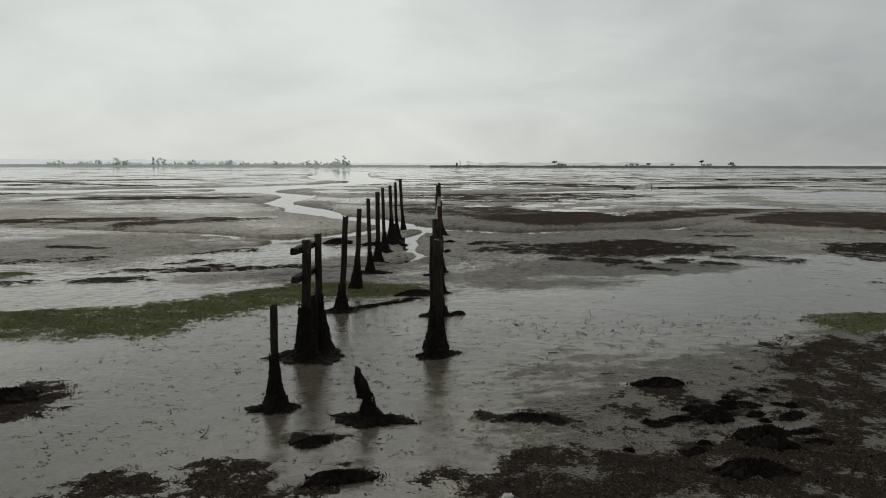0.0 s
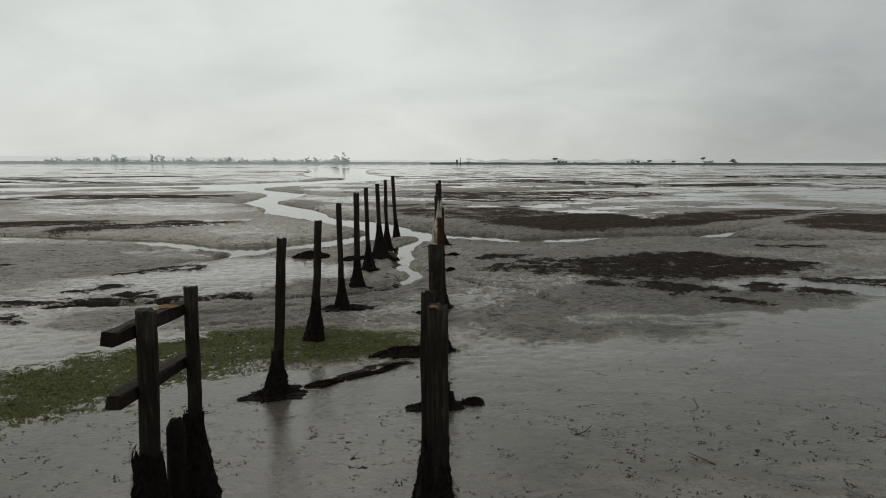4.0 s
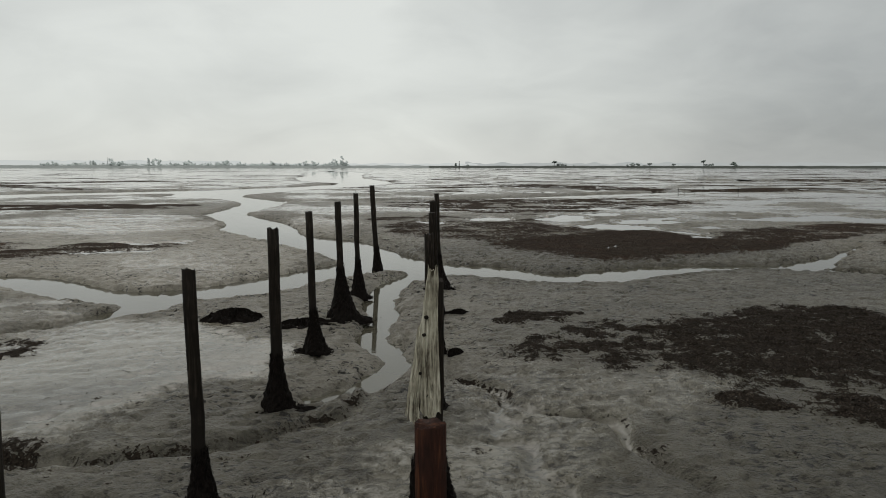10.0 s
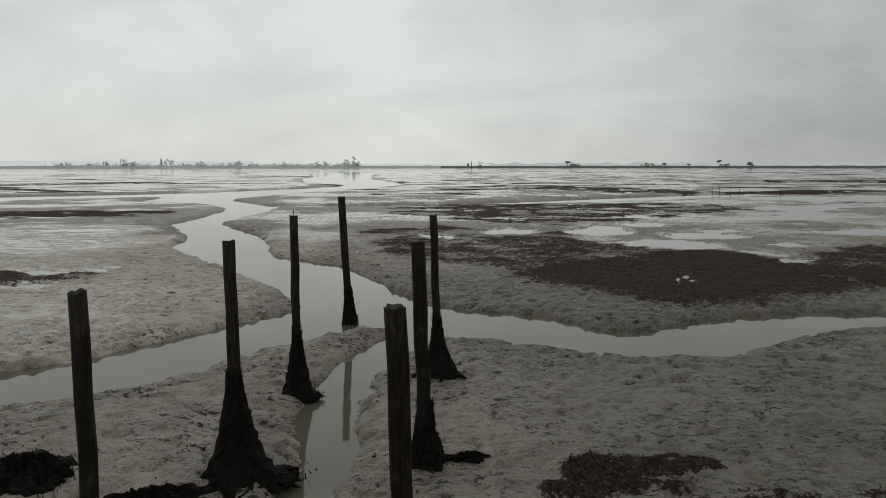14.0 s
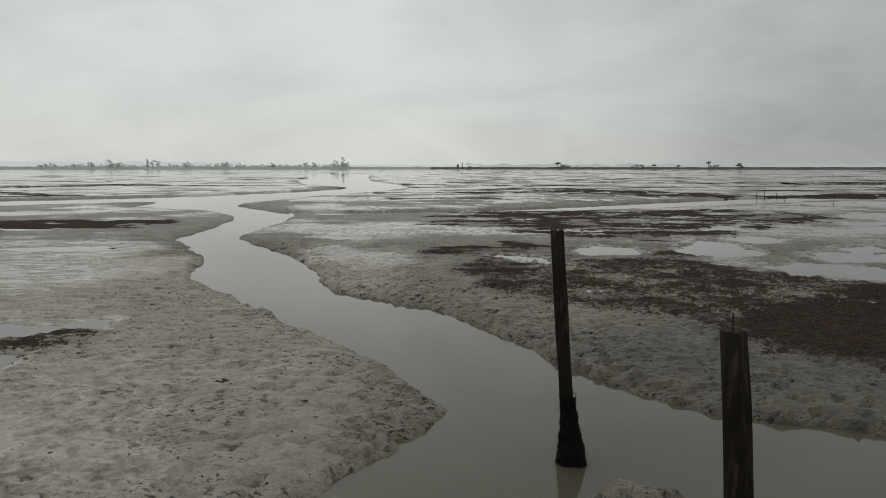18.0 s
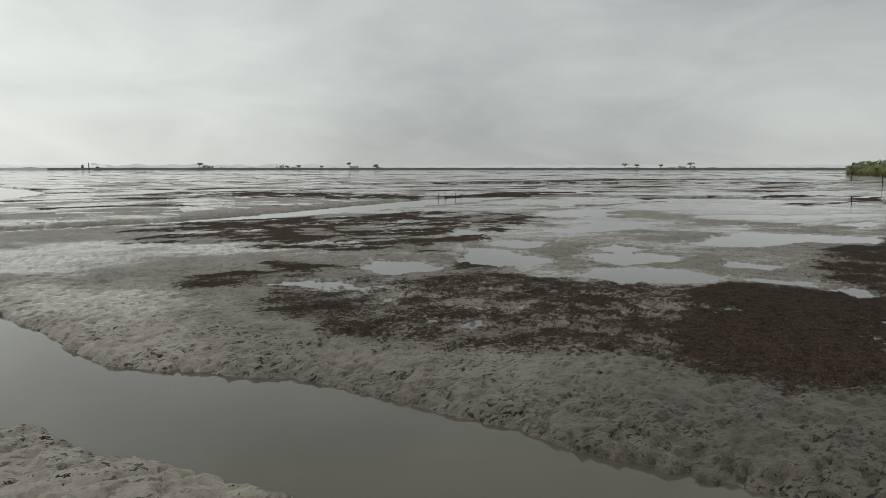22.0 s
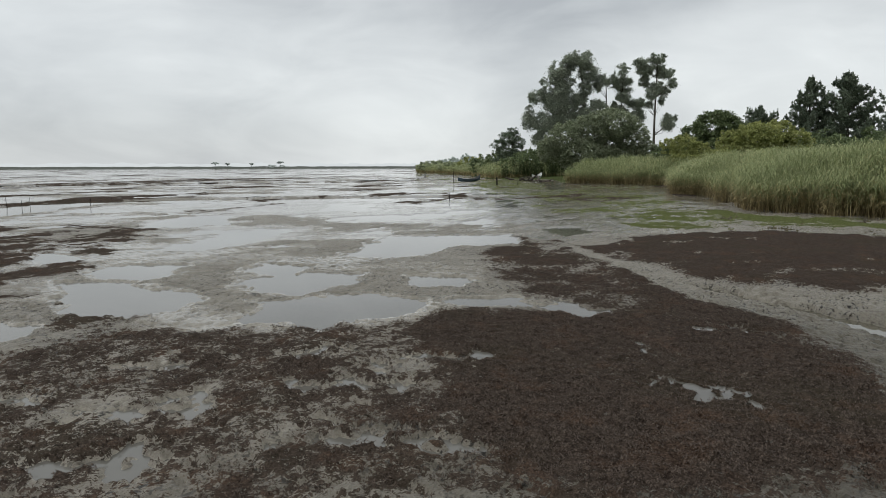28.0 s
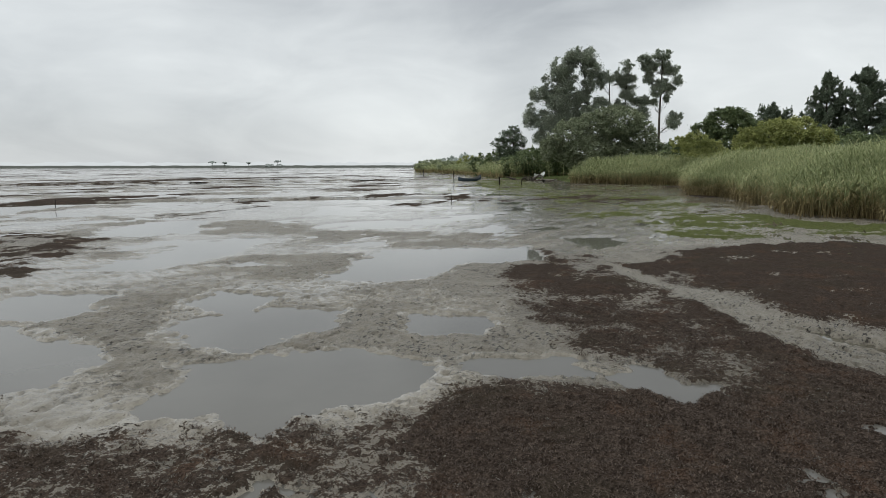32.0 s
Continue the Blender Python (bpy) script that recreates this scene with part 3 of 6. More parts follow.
# the foot of the reed bank, from the near end to the far point
BANK = [(29, -60), (33, 5), (34.5, 22), (35.6, 27.3), (38.4, 31.2), (47, 33.6), (56, 35.8), (61, 39.5), (73, 42), (84.5, 45.1), (89, 52.9), (93, 61.5), (112, 70), (116, 84), (150, 104), (188, 130), (236, 172), (330, 225), (480, 310), (700, 380)]


def bank_depth(x, y):
    """Metres behind the foot of the bank; negative out on the flat."""
    best, side = np.full(np.shape(x), 1e9), np.full(np.shape(x), 1.0)
    for (ax, ay), (bx, by) in zip(BANK[:-1], BANK[1:]):
        vx, vy = bx - ax, by - ay
        t = np.clip(((x - ax) * vx + (y - ay) * vy) / (vx * vx + vy * vy), 0, 1)
        d = np.hypot(x - ax - t * vx, y - ay - t * vy)
        s = np.where(vx * (y - ay) - vy * (x - ax) < 0, 1.0, -1.0)
        side = np.where(d < best - 1e-9, s, side)
        best = np.minimum(best, d)
    return best * side


def creek_depth(x, y):
    far = np.hypot(x, y - 25)
    w = 0.10 + 0.004 * far
    wx = x + w * (fbm(x, y, 1.1, 3, 11) * 1.1) + 0.5 * w * gnoise(x * 5, y * 5, 5)
    wy = y + w * (fbm(x, y, 1.1, 3, 23) * 1.1) + 0.5 * w * gnoise(x * 5, y * 5, 6)
    d = np.full(np.shape(x), 1e9)
    for nodes in MAIN_CREEK + SIDE_CREEKS + FAR_CREEKS:
        d = np.minimum(d, line_field(wx, wy, nodes))
    return d


def ground_fields(x, y):
    creek = creek_depth(x, y)
    bank = bank_depth(x, y)
    far = np.hypot(x, y - 25)
    pwx, pwy = x + 0.38 * fbm(x, y, 0.9, 4, 31, 0.65), y + 0.38 * fbm(x, y, 0.9, 4, 41, 0.65)
    pool = np.full(np.shape(x), -1.0)
    for ring in POOLS + POOLS_SMALL + POOLS_FAR:
        pool = np.maximum(pool, bed(pwx, pwy, ring, 1.0, 0.45))
    swx, swy = x + 0.3 * fbm(x, y, 0.8, 3, 51), y + 0.3 * fbm(x, y, 0.8, 3, 61)
    weed = np.maximum(np.maximum(patches(swx, swy, WEED), patches(swx, swy, WEED_FAR)), patches(swx, swy, WEED_NEAR))
    for ring, k, soft in [(BED_BEYOND, 1.08, 0.9), (BED_RUN_OFF, 1.0, 0.9), (BED_THIN, 0.54, 1.2), (BED_INNER, 0.63, 1.0), (BED_MID, 0.57, 2.0), (BED_STREAKY, 0.74, 1.0), (BED_START, 0.75, 0.8), (BED_SCATTER, 0.40, 0.5), (BED_FRONT, 0.95, 0.4), (BED_JETTY, 0.97, 0.6), (BED_PATCHY, 0.62, 0.7)] + [(ring, 0.85, 0.4) for ring in BED_ISLETS + BED_LEFT]:
        weed = np.maximum(weed, bed(swx, swy, ring, k, soft))
    weed = weed + 0.34 * fbm(x * 0.6, y, 0.8, 3, 77) * sstep(-0.9, -0.2, weed)
    slick = patches(x + 0.55 * fbm(x, y, 1.8, 4, 33, 0.7), y + 0.55 * fbm(x, y, 1.8, 4, 43, 0.7), SLICKS)
    weed = weed + (0.16 * sstep(26, 28, y) + 0.95 * sstep(10.5, 9, y) + 0.85 * sstep(12, 14, y) * sstep(25, 23, y)) * fbm(x, y, 2.3, 3, 79, 0.6) * sstep(-0.6, 0.2, weed) - 0.6 * sstep(0.25, 0.95, slick)
    weed = weed - 1.3 * np.exp(-(line_field(swx, swy, BARE) / 0.22).clip(0) ** 2)
    weed = weed - 0.8 * sstep(0.2, 0.6, pool)
    weed = weed + 0.75 * sstep(36, 40, y) * sstep(-0.6, 0.3, weed) * fbm(x * 0.5, y, 0.55, 4, 83, 0.6) + 0.35 * sstep(31, 34, y) * sstep(40, 36, y) * sstep(-0.3, 0.3, weed) * fbm(x, y, 0.9, 3, 85, 0.6)
    weed = weed + 0.5 * sstep(9, 12, x) * sstep(-0.3, 0.3, weed) * fbm(x * 0.8 + y * 0.6, y * 0.45 - x * 0.6, 0.6, 4, 89, 0.62)
    streaky = fbm(x * 0.45, y * 1.0, 0.16, 4, 71)
    weed = np.maximum(weed, sstep(25, 60, far) * (streaky * 2.6 - 0.28 - 0.25 * sstep(0, -10, x) + 0.1 * sstep(0, 8, x)))
    weed = np.maximum(weed, sstep(90, 170, far) * (fbm(x * 0.4, y, 0.035, 4, 75) * 2.4 - 0.58))
    algae = np.maximum(patches(swx, swy, ALGAE), bed(swx, swy, ALGAE_BED, 0.9, 0.6))
    algae = algae + 0.75 * sstep(22, 28, x) * sstep(-0.6, 0.1, algae) * fbm(x * 0.7 + y * 0.7, y * 0.5 - x * 0.5, 0.35, 3, 87, 0.6) - 0.12 * sstep(22, 28, x)
    near_bank = np.exp(-np.clip(creek, 0, None) / 0.9)
    start = sstep(12.5, 10.0, y + 0.4 * np.clip(x, -9, 0) - 0.7 * np.clip(x - 0.5, 0, 9) + 1.5 * fbm(x, y, 0.4, 3, 151))
    beyond = sstep(24, 28, y)
    rough = (0.60 + 0.75 * near_bank + 0.20 * beyond) * (1 - 0.75 * start)
    sheen = sstep(-0.3, 1.0, patches(x + 0.8 * fbm(x, y, 0.6, 3, 35), y + 0.6 * fbm(x, y, 0.7, 4, 45), SHEEN))
    rough = rough * (1 - 0.9 * sheen)
    fade = 1.0 / (1.0 + far / 60.0)
    z = 0.045 + 0.028 * fbm(x, y, 0.22, 3, 91) * (1 - 0.6 * start) + 0.02 * fbm(x, y, 0.9, 3, 101) * (1 - 0.7 * start) * (1 - 0.6 * sheen) - 0.06 * np.exp(-np.clip(creek, 0, None) / 2.0)
    slicked = sstep(0.0, 0.5, slick)
    rough = rough * (1 - 0.8 * slicked)
    z = z + fade * (rough * 0.030 * fbm(x, y * 1.2, 5.0, 3, 111, 0.7) + (1 - slicked) * (0.045 * near_bank + 0.012 * sstep(18, 21, y) + 0.004) * (1 - start) * fbm(x, y * 1.2, 2.6, 2, 115))
    pits = sstep(0.20, 0.36, fbm(x * 0.9, y * 1.25, 5.5, 2, 161, 0.6))
    z = z - rough * fade * (0.055 + 0.02 * near_bank) * pits
    rill = np.full(np.shape(x), 9.0)
    for nodes in RILLS + TRICKLES:
        rill = np.minimum(rill, line_field(x + 0.12 * fbm(x, y, 2, 2, 171), y + 0.12 * fbm(x, y, 2, 2, 181), nodes))
    lip = np.minimum(line_field(x + 0.12 * fbm(x, y, 2, 2, 171), y + 0.12 * fbm(x, y, 2, 2, 181), RILLS[0]), line_field(x, y, RILLS[1]) + 0.03)
    z = z - 0.05 * sstep(0.10, -0.02, rill) - 0.07 * sstep(0.14, -0.02, lip)
    # Weed strip on gully lips; its dark colour also paints their shaded edge.
    weed = np.maximum(weed, 0.52 - np.abs(lip - 0.05) / 0.09 + 0.5 * fbm(x, y, 1.6, 3, 175))
    patchy = sstep(0.06, 0.30, fbm(x * 0.55, y * 1.0, 0.38, 4, 131, 0.6))
    low = np.maximum(sstep(0.15, 0.65, pool), np.maximum(0.9 * sstep(18, 34, far) * np.maximum(sstep(0, 5, x), sstep(28, 48, far)) * patchy * (1 - near_bank), 0.7 * sstep(48, 54, y) * sstep(2, 5, x) * patchy))
    low = np.maximum(low, 1.1 * sstep(0.5, 1.0, slick))
    z = z - 0.055 * low
    z = z + (-0.016 - z) * sstep(0.25, 0.62, pool) * (creek > 0.3)
    z = z + 0.022 * sstep(0.2, 0.7, weed) * (0.6 + fbm(x, y, 5, 2, 121)) + 0.02 * sstep(0.2, 0.6, algae)
    z = z + np.interp(creek, [-1.2, -0.35, -0.12, 0.0, 0.12, 0.4, 1.0], [-0.42, -0.32, -0.24, -0.145, -0.045, -0.012, 0.0])
    z = np.where(creek > 0.2, np.maximum(z, -0.12), z)
    land = sstep(-0.5, 0.5, bank)
    z = z + np.interp(bank, [-3, 0, 2, 25, 60, 1e5], [0, 0.05, 0.2, 1.1, 1.6, 1.6])
    film = 0.30 + 0.7 * np.clip(fbm(x, y, 0.16, 3, 141) * 1.8, -0.6, 0.6) - 0.55 * near_bank - 0.75 * beyond * sstep(36, 32, y) - 0.15 * sstep(12, 15, y) + (0.35 + 0.25 * sstep(5.5, 8.5, y)) * start
    film = film + 0.12 * sstep(-1, -4, x) * sstep(13, 15, y) * sstep(27, 22, y) - 0.12 * sstep(0.3, 2, x) * sstep(12.5, 15, y) * sstep(25, 21, y) + 0.8 * sstep(-0.2, 0.35, pool) + 0.15 * sstep(-0.2, 0.6, slick) + 0.35 * sstep(30, 70, far)
    film = film + 0.1 * sstep(-1.5, -4, x) * sstep(12, 14, y) * sstep(26, 22, y) + 0.15 * sstep(-2.0, -3.5, x) * sstep(24, 27, y) * sstep(48, 38, y) - 0.42 * start * sstep(0.2, 1.2, x) * sstep(9.8, 7.0, y) + 0.62 * start * sstep(-1.0, 0.6, x) * fbm(x * 0.6, y * 1.5, 2.6, 3, 143, 0.6) + 0.2 * start * sstep(2.5, 0.5, x)
    film = np.maximum(film, film + 1.0 * sheen)
    film = film + 0.1 * sstep(36, 44, y) + 0.2 * sstep(-1, -4, x) * sstep(26, 30, y)
    # The last term pales the distant flat in place of haze.
    film = film + 0.75 * sstep(20, 28, x) * sstep(75, 60, y) + 0.45 * sstep(110, 240, far)
    film = film + 0.25 * sstep(36, 40, y) * sstep(0.45, 0.05, weed) * sstep(-3, 0, x) * sstep(70, 60, y) - 0.3 * sstep(-1, -2, x) * sstep(-6, -4.5, x) * sstep(12.5, 13.5, y) * sstep(16.5, 15, y)
    film = film + 0.5 * sstep(0.05, -0.03, rill)
    film = film - start * (0.3 * sstep(-0.5, 0.4, x) * sstep(10.0, 7.4, y) + 0.25 * sstep(-0.9, -0.2, x) * sstep(6.8, 5.8, y))
    # Where sky glare on wet mud is painted as a paler colour.
    sky_glare = np.maximum(sstep(-2.6, -4.2, x) * sstep(22, 24, y) * sstep(42, 36, y), 0.5 * sstep(-2, 0, x) * sstep(8, 6.5, x) * sstep(29.5, 31.5, y) * sstep(38, 36.5, y))
    film = film + 0.35 * sky_glare
    coarse = np.maximum(sstep(33, 46, y), np.maximum(sstep(11, 22, x), sstep(-9, -16, x)))
    peaty = sstep(0.0, 1.0, (x + 2 * fbm(x, y, 0.3, 3, 191) + 1.0 + 2.5 * sstep(25, 27, y)) / 4.5) * sstep(34, 29.5, y) * sstep(12, 8, x) * (1 - 0.22 * sstep(25, 27, y))
    peaty = np.maximum(peaty, 0.85 * sstep(18.6, 16.4, y + 0.8 * fbm(x, y, 0.5, 3, 195)) * sstep(-6, -3, x))
    peaty = peaty * (1 - 0.3 * sstep(17, 19.5, y) * sstep(26, 24.5, y) * sstep(0.5, 2.5, x))
    stain = sstep(-0.1, 0.55, weed) * sstep(25, 27, y)
    return dict(sky_glare=sky_glare, coarse=coarse, z=z, low=low, peaty=peaty, stain=stain, creek=creek, pool=pool, weed=weed, algae=algae, film=film, land=land, bank=bank)


def ground_z(x, y):
    return float(ground_fields(np.array([float(x)]), np.array([float(y)]))["z"][0])


def mesh_from(name, verts, faces, material, smooth=True):
    """A mesh from arrays of vertices and of equal-sided faces, or a plain list of faces."""
    me = bpy.data.meshes.new(name)
    if isinstance(faces, np.ndarray):
        n, k = faces.shape
        me.vertices.add(len(verts))
        me.vertices.foreach_set("co", np.asarray(verts, dtype=np.float32).ravel())
        me.loops.add(n * k)
        me.loops.foreach_set("vertex_index", faces.astype(np.int32).ravel())
        me.polygons.add(n)
        me.polygons.foreach_set("loop_start", np.arange(0, n * k, k, dtype=np.int32))
        me.update(calc_edges=True)
    else:
        me.from_pydata([tuple(v) for v in verts], [], faces)
        me.update()
    me.polygons.foreach_set("use_smooth", np.full(len(me.polygons), smooth))
    me.materials.append(material)
    return me


def part(name, mesh, parent, label="", at=None):
    ob = new(name, mesh)
    ob.parent = parent
    if at is not None:
        ob.location = at
    return tagged(ob, label)


def thing(name, x, y, z, label, category, group=""):
    ob = new(name)
    ob.location = (x, y, z)
    return tagged(ob, label, category, group)


def spaced(low, high, fine, ratio, out_low, out_high):
    mid = np.arange(low, high, fine)

    def run(reach):
        s, total, out = fine, 0.0, []
        while total < reach:
            s *= ratio
            total += s
            out.append(total)
        return np.array(out)

    return np.concatenate([low - run(low - out_low)[::-1], mid, mid[-1] + run(out_high - mid[-1])])


# ---- the tidal flat ----
gx = spaced(-6.0, 12.0, 0.058, 1.033, -2600, 2600)
gy = spaced(4.0, 41.0, 0.058, 1.033, -900, 3200)
X, Y = np.meshgrid(gx, gy)
F = ground_fields(X.ravel(), Y.ravel())
NX, NY = len(gx), len(gy)
ii, jj = np.meshgrid(np.arange(NX - 1), np.arange(NY - 1))
first = (jj * NX + ii).ravel()
quads = np.stack([first, first + 1, first + NX + 1, first + NX], 1)
flat = mesh_from("ground", np.stack([X.ravel(), Y.ravel(), F["z"]], 1), quads, MUD)
for key in ("weed", "algae", "film", "land", "peaty", "stain", "coarse", "sky_glare"):
    flat.attributes.new(key, "FLOAT", "POINT").data.foreach_set("value", F[key].astype(np.float32))
ground = tagged(new("ground", flat), "grey wet tidal mud flat with brown seaweed and green algae", "mud flat", kind="structure")

CREEK_LEVEL, POOL_LEVEL = -0.13, 0.006


def sheet(name, level, chosen, material, label):
    keep = chosen[quads].any(axis=1)
    used, index = np.unique(quads[keep], return_inverse=True)
    pts = np.stack([X.ravel()[used], Y.ravel()[used], np.full(len(used), level)], 1)
    return tagged(new(name, mesh_from(name, pts, index.reshape(-1, 4), material)), label, "water", kind="structure")


sheet("creek_water", CREEK_LEVEL, (F["creek"] < 0.25) & (F["z"] < CREEK_LEVEL + 0.01) & (F["bank"] < 0), CHANNEL_WATER, "calm grey-green water in winding tidal creek")
sheet("pool_water", POOL_LEVEL, (F["creek"] > 0.0015 * np.hypot(X.ravel(), Y.ravel() - 25) + 2.2) & (F["z"] < POOL_LEVEL) & (F["low"] > 0.2) & (F["bank"] < 1), POOL_WATER, "shallow still pools left by the tide on mud")


# ---- scraps of weed on the mud ----
TUFT = plain_material("weed_scraps", (0.016, 0.012, 0.009), (0.070, 0.052, 0.038), 30, 0.85, 0, 0.004)
BROWN_TUFT = plain_material("brown_weed_scraps", (0.022, 0.016, 0.013), (0.128, 0.097, 0.076), 30, 0.85, 0, 0.004)
GREEN_TUFT = plain_material("algae_scraps", (0.026, 0.030, 0.012), (0.125, 0.138, 0.052), 30, 0.8, 0, 0.004)


def scraps(name, field, low, count, size, high, box, material, label, seed, blades=3):
    """Small curled blades and crumbs lying where the field is strong."""
    r = np.random.default_rng(seed)
    x, y = r.uniform(box[0], box[1], count * 6), r.uniform(box[2], box[3], count * 6)
    g = ground_fields(x, y)
    rag = 0.5 * fbm(x, y, 2.2, 3, 201) + 0.5 * fbm(x, y, 6, 2, 211)
    ok = np.nonzero((g[field] + rag > low) & (g["creek"] > 0.15) & (g["z"] > -0.02))[0][:count]
    x, y, z = x[ok], y[ok], g["z"][ok]
    n = len(x)
    quads_ = []
    for _ in range(blades):
        a, b = r.uniform(0, 6.28, n), r.uniform(0.3, 1.0, n)
        long, w = size * r.uniform(0.5, 1.5, n), size * r.uniform(0.15, 0.4, n)
        px, py = x + size * r.normal(size=n), y + size * r.normal(size=n)
        c, s = np.cos(a), np.sin(a)
        lift = high * b
        q = np.stack([np.stack([px - w * s, py + w * c, z - 0.004], 1), np.stack([px + w * s, py - w * c, z - 0.004], 1),
                      np.stack([px + long * c + w * s, py + long * s - w * c, z + lift], 1), np.stack([px + long * c - w * s, py + long * s + w * c, z + lift * 0.6], 1)], 1)
        quads_.append(q)
    q = np.concatenate(quads_)
    me = mesh_from(name, q.reshape(-1, 3), np.arange(len(q) * 4).reshape(-1, 4), material, smooth=False)
    return tagged(new(name, me), label, "seaweed", kind="stuff")


scraps("seaweed_scraps", "weed", 0.50, 44000, 0.016, 0.017, (-2.0, 12, 27, 38.5), BROWN_TUFT, "matted brown seaweed fronds on the mud", 1)
scraps("seaweed_scraps", "weed", 0.45, 9000, 0.020, 0.016, (0.5, 9, 16, 22), TUFT, "matted dark seaweed fronds on the mud", 2)
scraps("seaweed_scraps", "weed", 0.42, 7000, 0.018, 0.016, (-5, 8, 4.2, 10), TUFT, "scattered dark seaweed on wet mud", 3)
scraps("algae_scraps", "algae", 0.45, 9000, 0.018, 0.014, (-8, 8, 8.5, 14), GREEN_TUFT, "short tufts of green algae", 4)
scraps("mud_crumbs", "film", -9, 3000, 0.012, 0.008, (-5, 7, 4.2, 24), TUFT, "dark crumbs of weed and shell on mud", 5, 1)
scraps("mud_crumbs", "film", -9, 1300, 0.020, 0.008, (-4, 5.0, 4.3, 10.5), TUFT, "dark scraps of seaweed on wet mud", 6, 5)


# ---- the old jetty ----
def ring_mesh(name, rings, sides, material, jag=0.0, seed=0, cap=True, flat_sides=False, groove=1.0):
    """A lofted post: rings of centre x, y, z and radius, with uneven sides; jag roughens the top edge."""
    r = np.random.default_rng(seed)
    grooves = r.normal(0, 1, sides)
    verts, faces = [], []
    for k, (cx, cy, cz, rad) in enumerate(rings):
        for s in range(sides):
            a = 2 * math.pi * s / sides
            q = rad * (1 + groove * (0.07 * grooves[s] + 0.04 * r.normal()))
            z = cz + (jag * r.uniform(-1, 0.35) if k == len(rings) - 1 else 0)
            verts.append((cx + q * math.cos(a), cy + q * math.sin(a), z))
    for k in range(len(rings) - 1):
        for s in range(sides):
            t = (s + 1) % sides
            faces.append((k * sides + s, k * sides + t, (k + 1) * sides + t, (k + 1) * sides + s))
    if cap:
        cx, cy, cz, rad = rings[-1]
        verts.append((cx, cy, cz - jag * 0.8))
        top, base = len(verts) - 1, (len(rings) - 1) * sides
        faces += [(base + s, base + (s + 1) % sides, top) for s in range(sides)]
    return mesh_from(name, verts, faces, material, smooth=not flat_sides)


def shaft_rings(base, top, r_low, r_top, seed, n=9, bend=0.005):
    r = np.random.default_rng(seed)
    out = []
    for k in range(n):
        f = k / (n - 1)
        w = math.sin(f * math.pi) * bend
        out.append((base[0] + (top[0] - base[0]) * f + w * r.normal(), base[1] + (top[1] - base[1]) * f + w * r.normal(), base[2] + (top[2] - base[2]) * f, r_low + (r_top - r_low) * f))
    return out


def skirt_mesh(name, height, r_base, r_post, seed, lean=(0, 0)):
    """The bell of seaweed and mud that clings to a post's foot, with ragged fronds."""
    r = np.random.default_rng(seed)
    verts, faces, sides, rows = [], [], 36, 22
    lump = [0.10 * math.sin(3 * a + seed) + 0.07 * math.sin(5 * a + 2.3 * seed) for a in np.linspace(0, 2 * math.pi, sides, endpoint=False)]
    for k in range(rows):
        f = k / (rows - 1)
        bulge = 1 + 0.10 * math.sin(f * 9 + seed)
        rad = r_post * 1.15 + (r_base - r_post) * (1 - f) ** 1.7 * bulge
        for s in range(sides):
            a = 2 * math.pi * s / sides
            q = rad * (1 + lump[s] * (1 - f) + 0.05 * r.normal()) + 0.004 * r.normal()
            verts.append((lean[0] * f + q * math.cos(a), lean[1] * f + q * math.sin(a), -0.03 + (height + 0.03) * f + 0.010 * r.normal() + (0.05 * r.uniform(-1, 1) if k == rows - 1 else 0)))
    for k in range(rows - 1):
        for s in range(sides):
            t = (s + 1) % sides
            faces.append((k * sides + s, k * sides + t, (k + 1) * sides + t, (k + 1) * sides + s))
    for _ in range(420):
        a, f = r.uniform(0, 2 * math.pi), r.random() ** 0.8 * 1.1
        rad = r_post * 1.15 + (r_base - r_post) * max(0.0, 1 - f) ** 1.7
        z = height * f
        long, w = r.uniform(0.012, 0.045), r.uniform(0.002, 0.006)
        c, s = math.cos(a), math.sin(a)
        b = len(verts)
        ox, oy = lean[0] * f, lean[1] * f
        out = rad * 1.1 + r.uniform(0.004, 0.022)
        verts += [(ox + rad * c - w * s, oy + rad * s + w * c, z), (ox + rad * c + w * s, oy + rad * s - w * c, z), (ox + out * c + w * r.normal() * 2, oy + out * s + w * r.normal() * 2, max(0.0, z - long))]
        faces.append((b, b + 1, b + 2))
    return mesh_from(name, verts, faces, SKIRT, smooth=False)


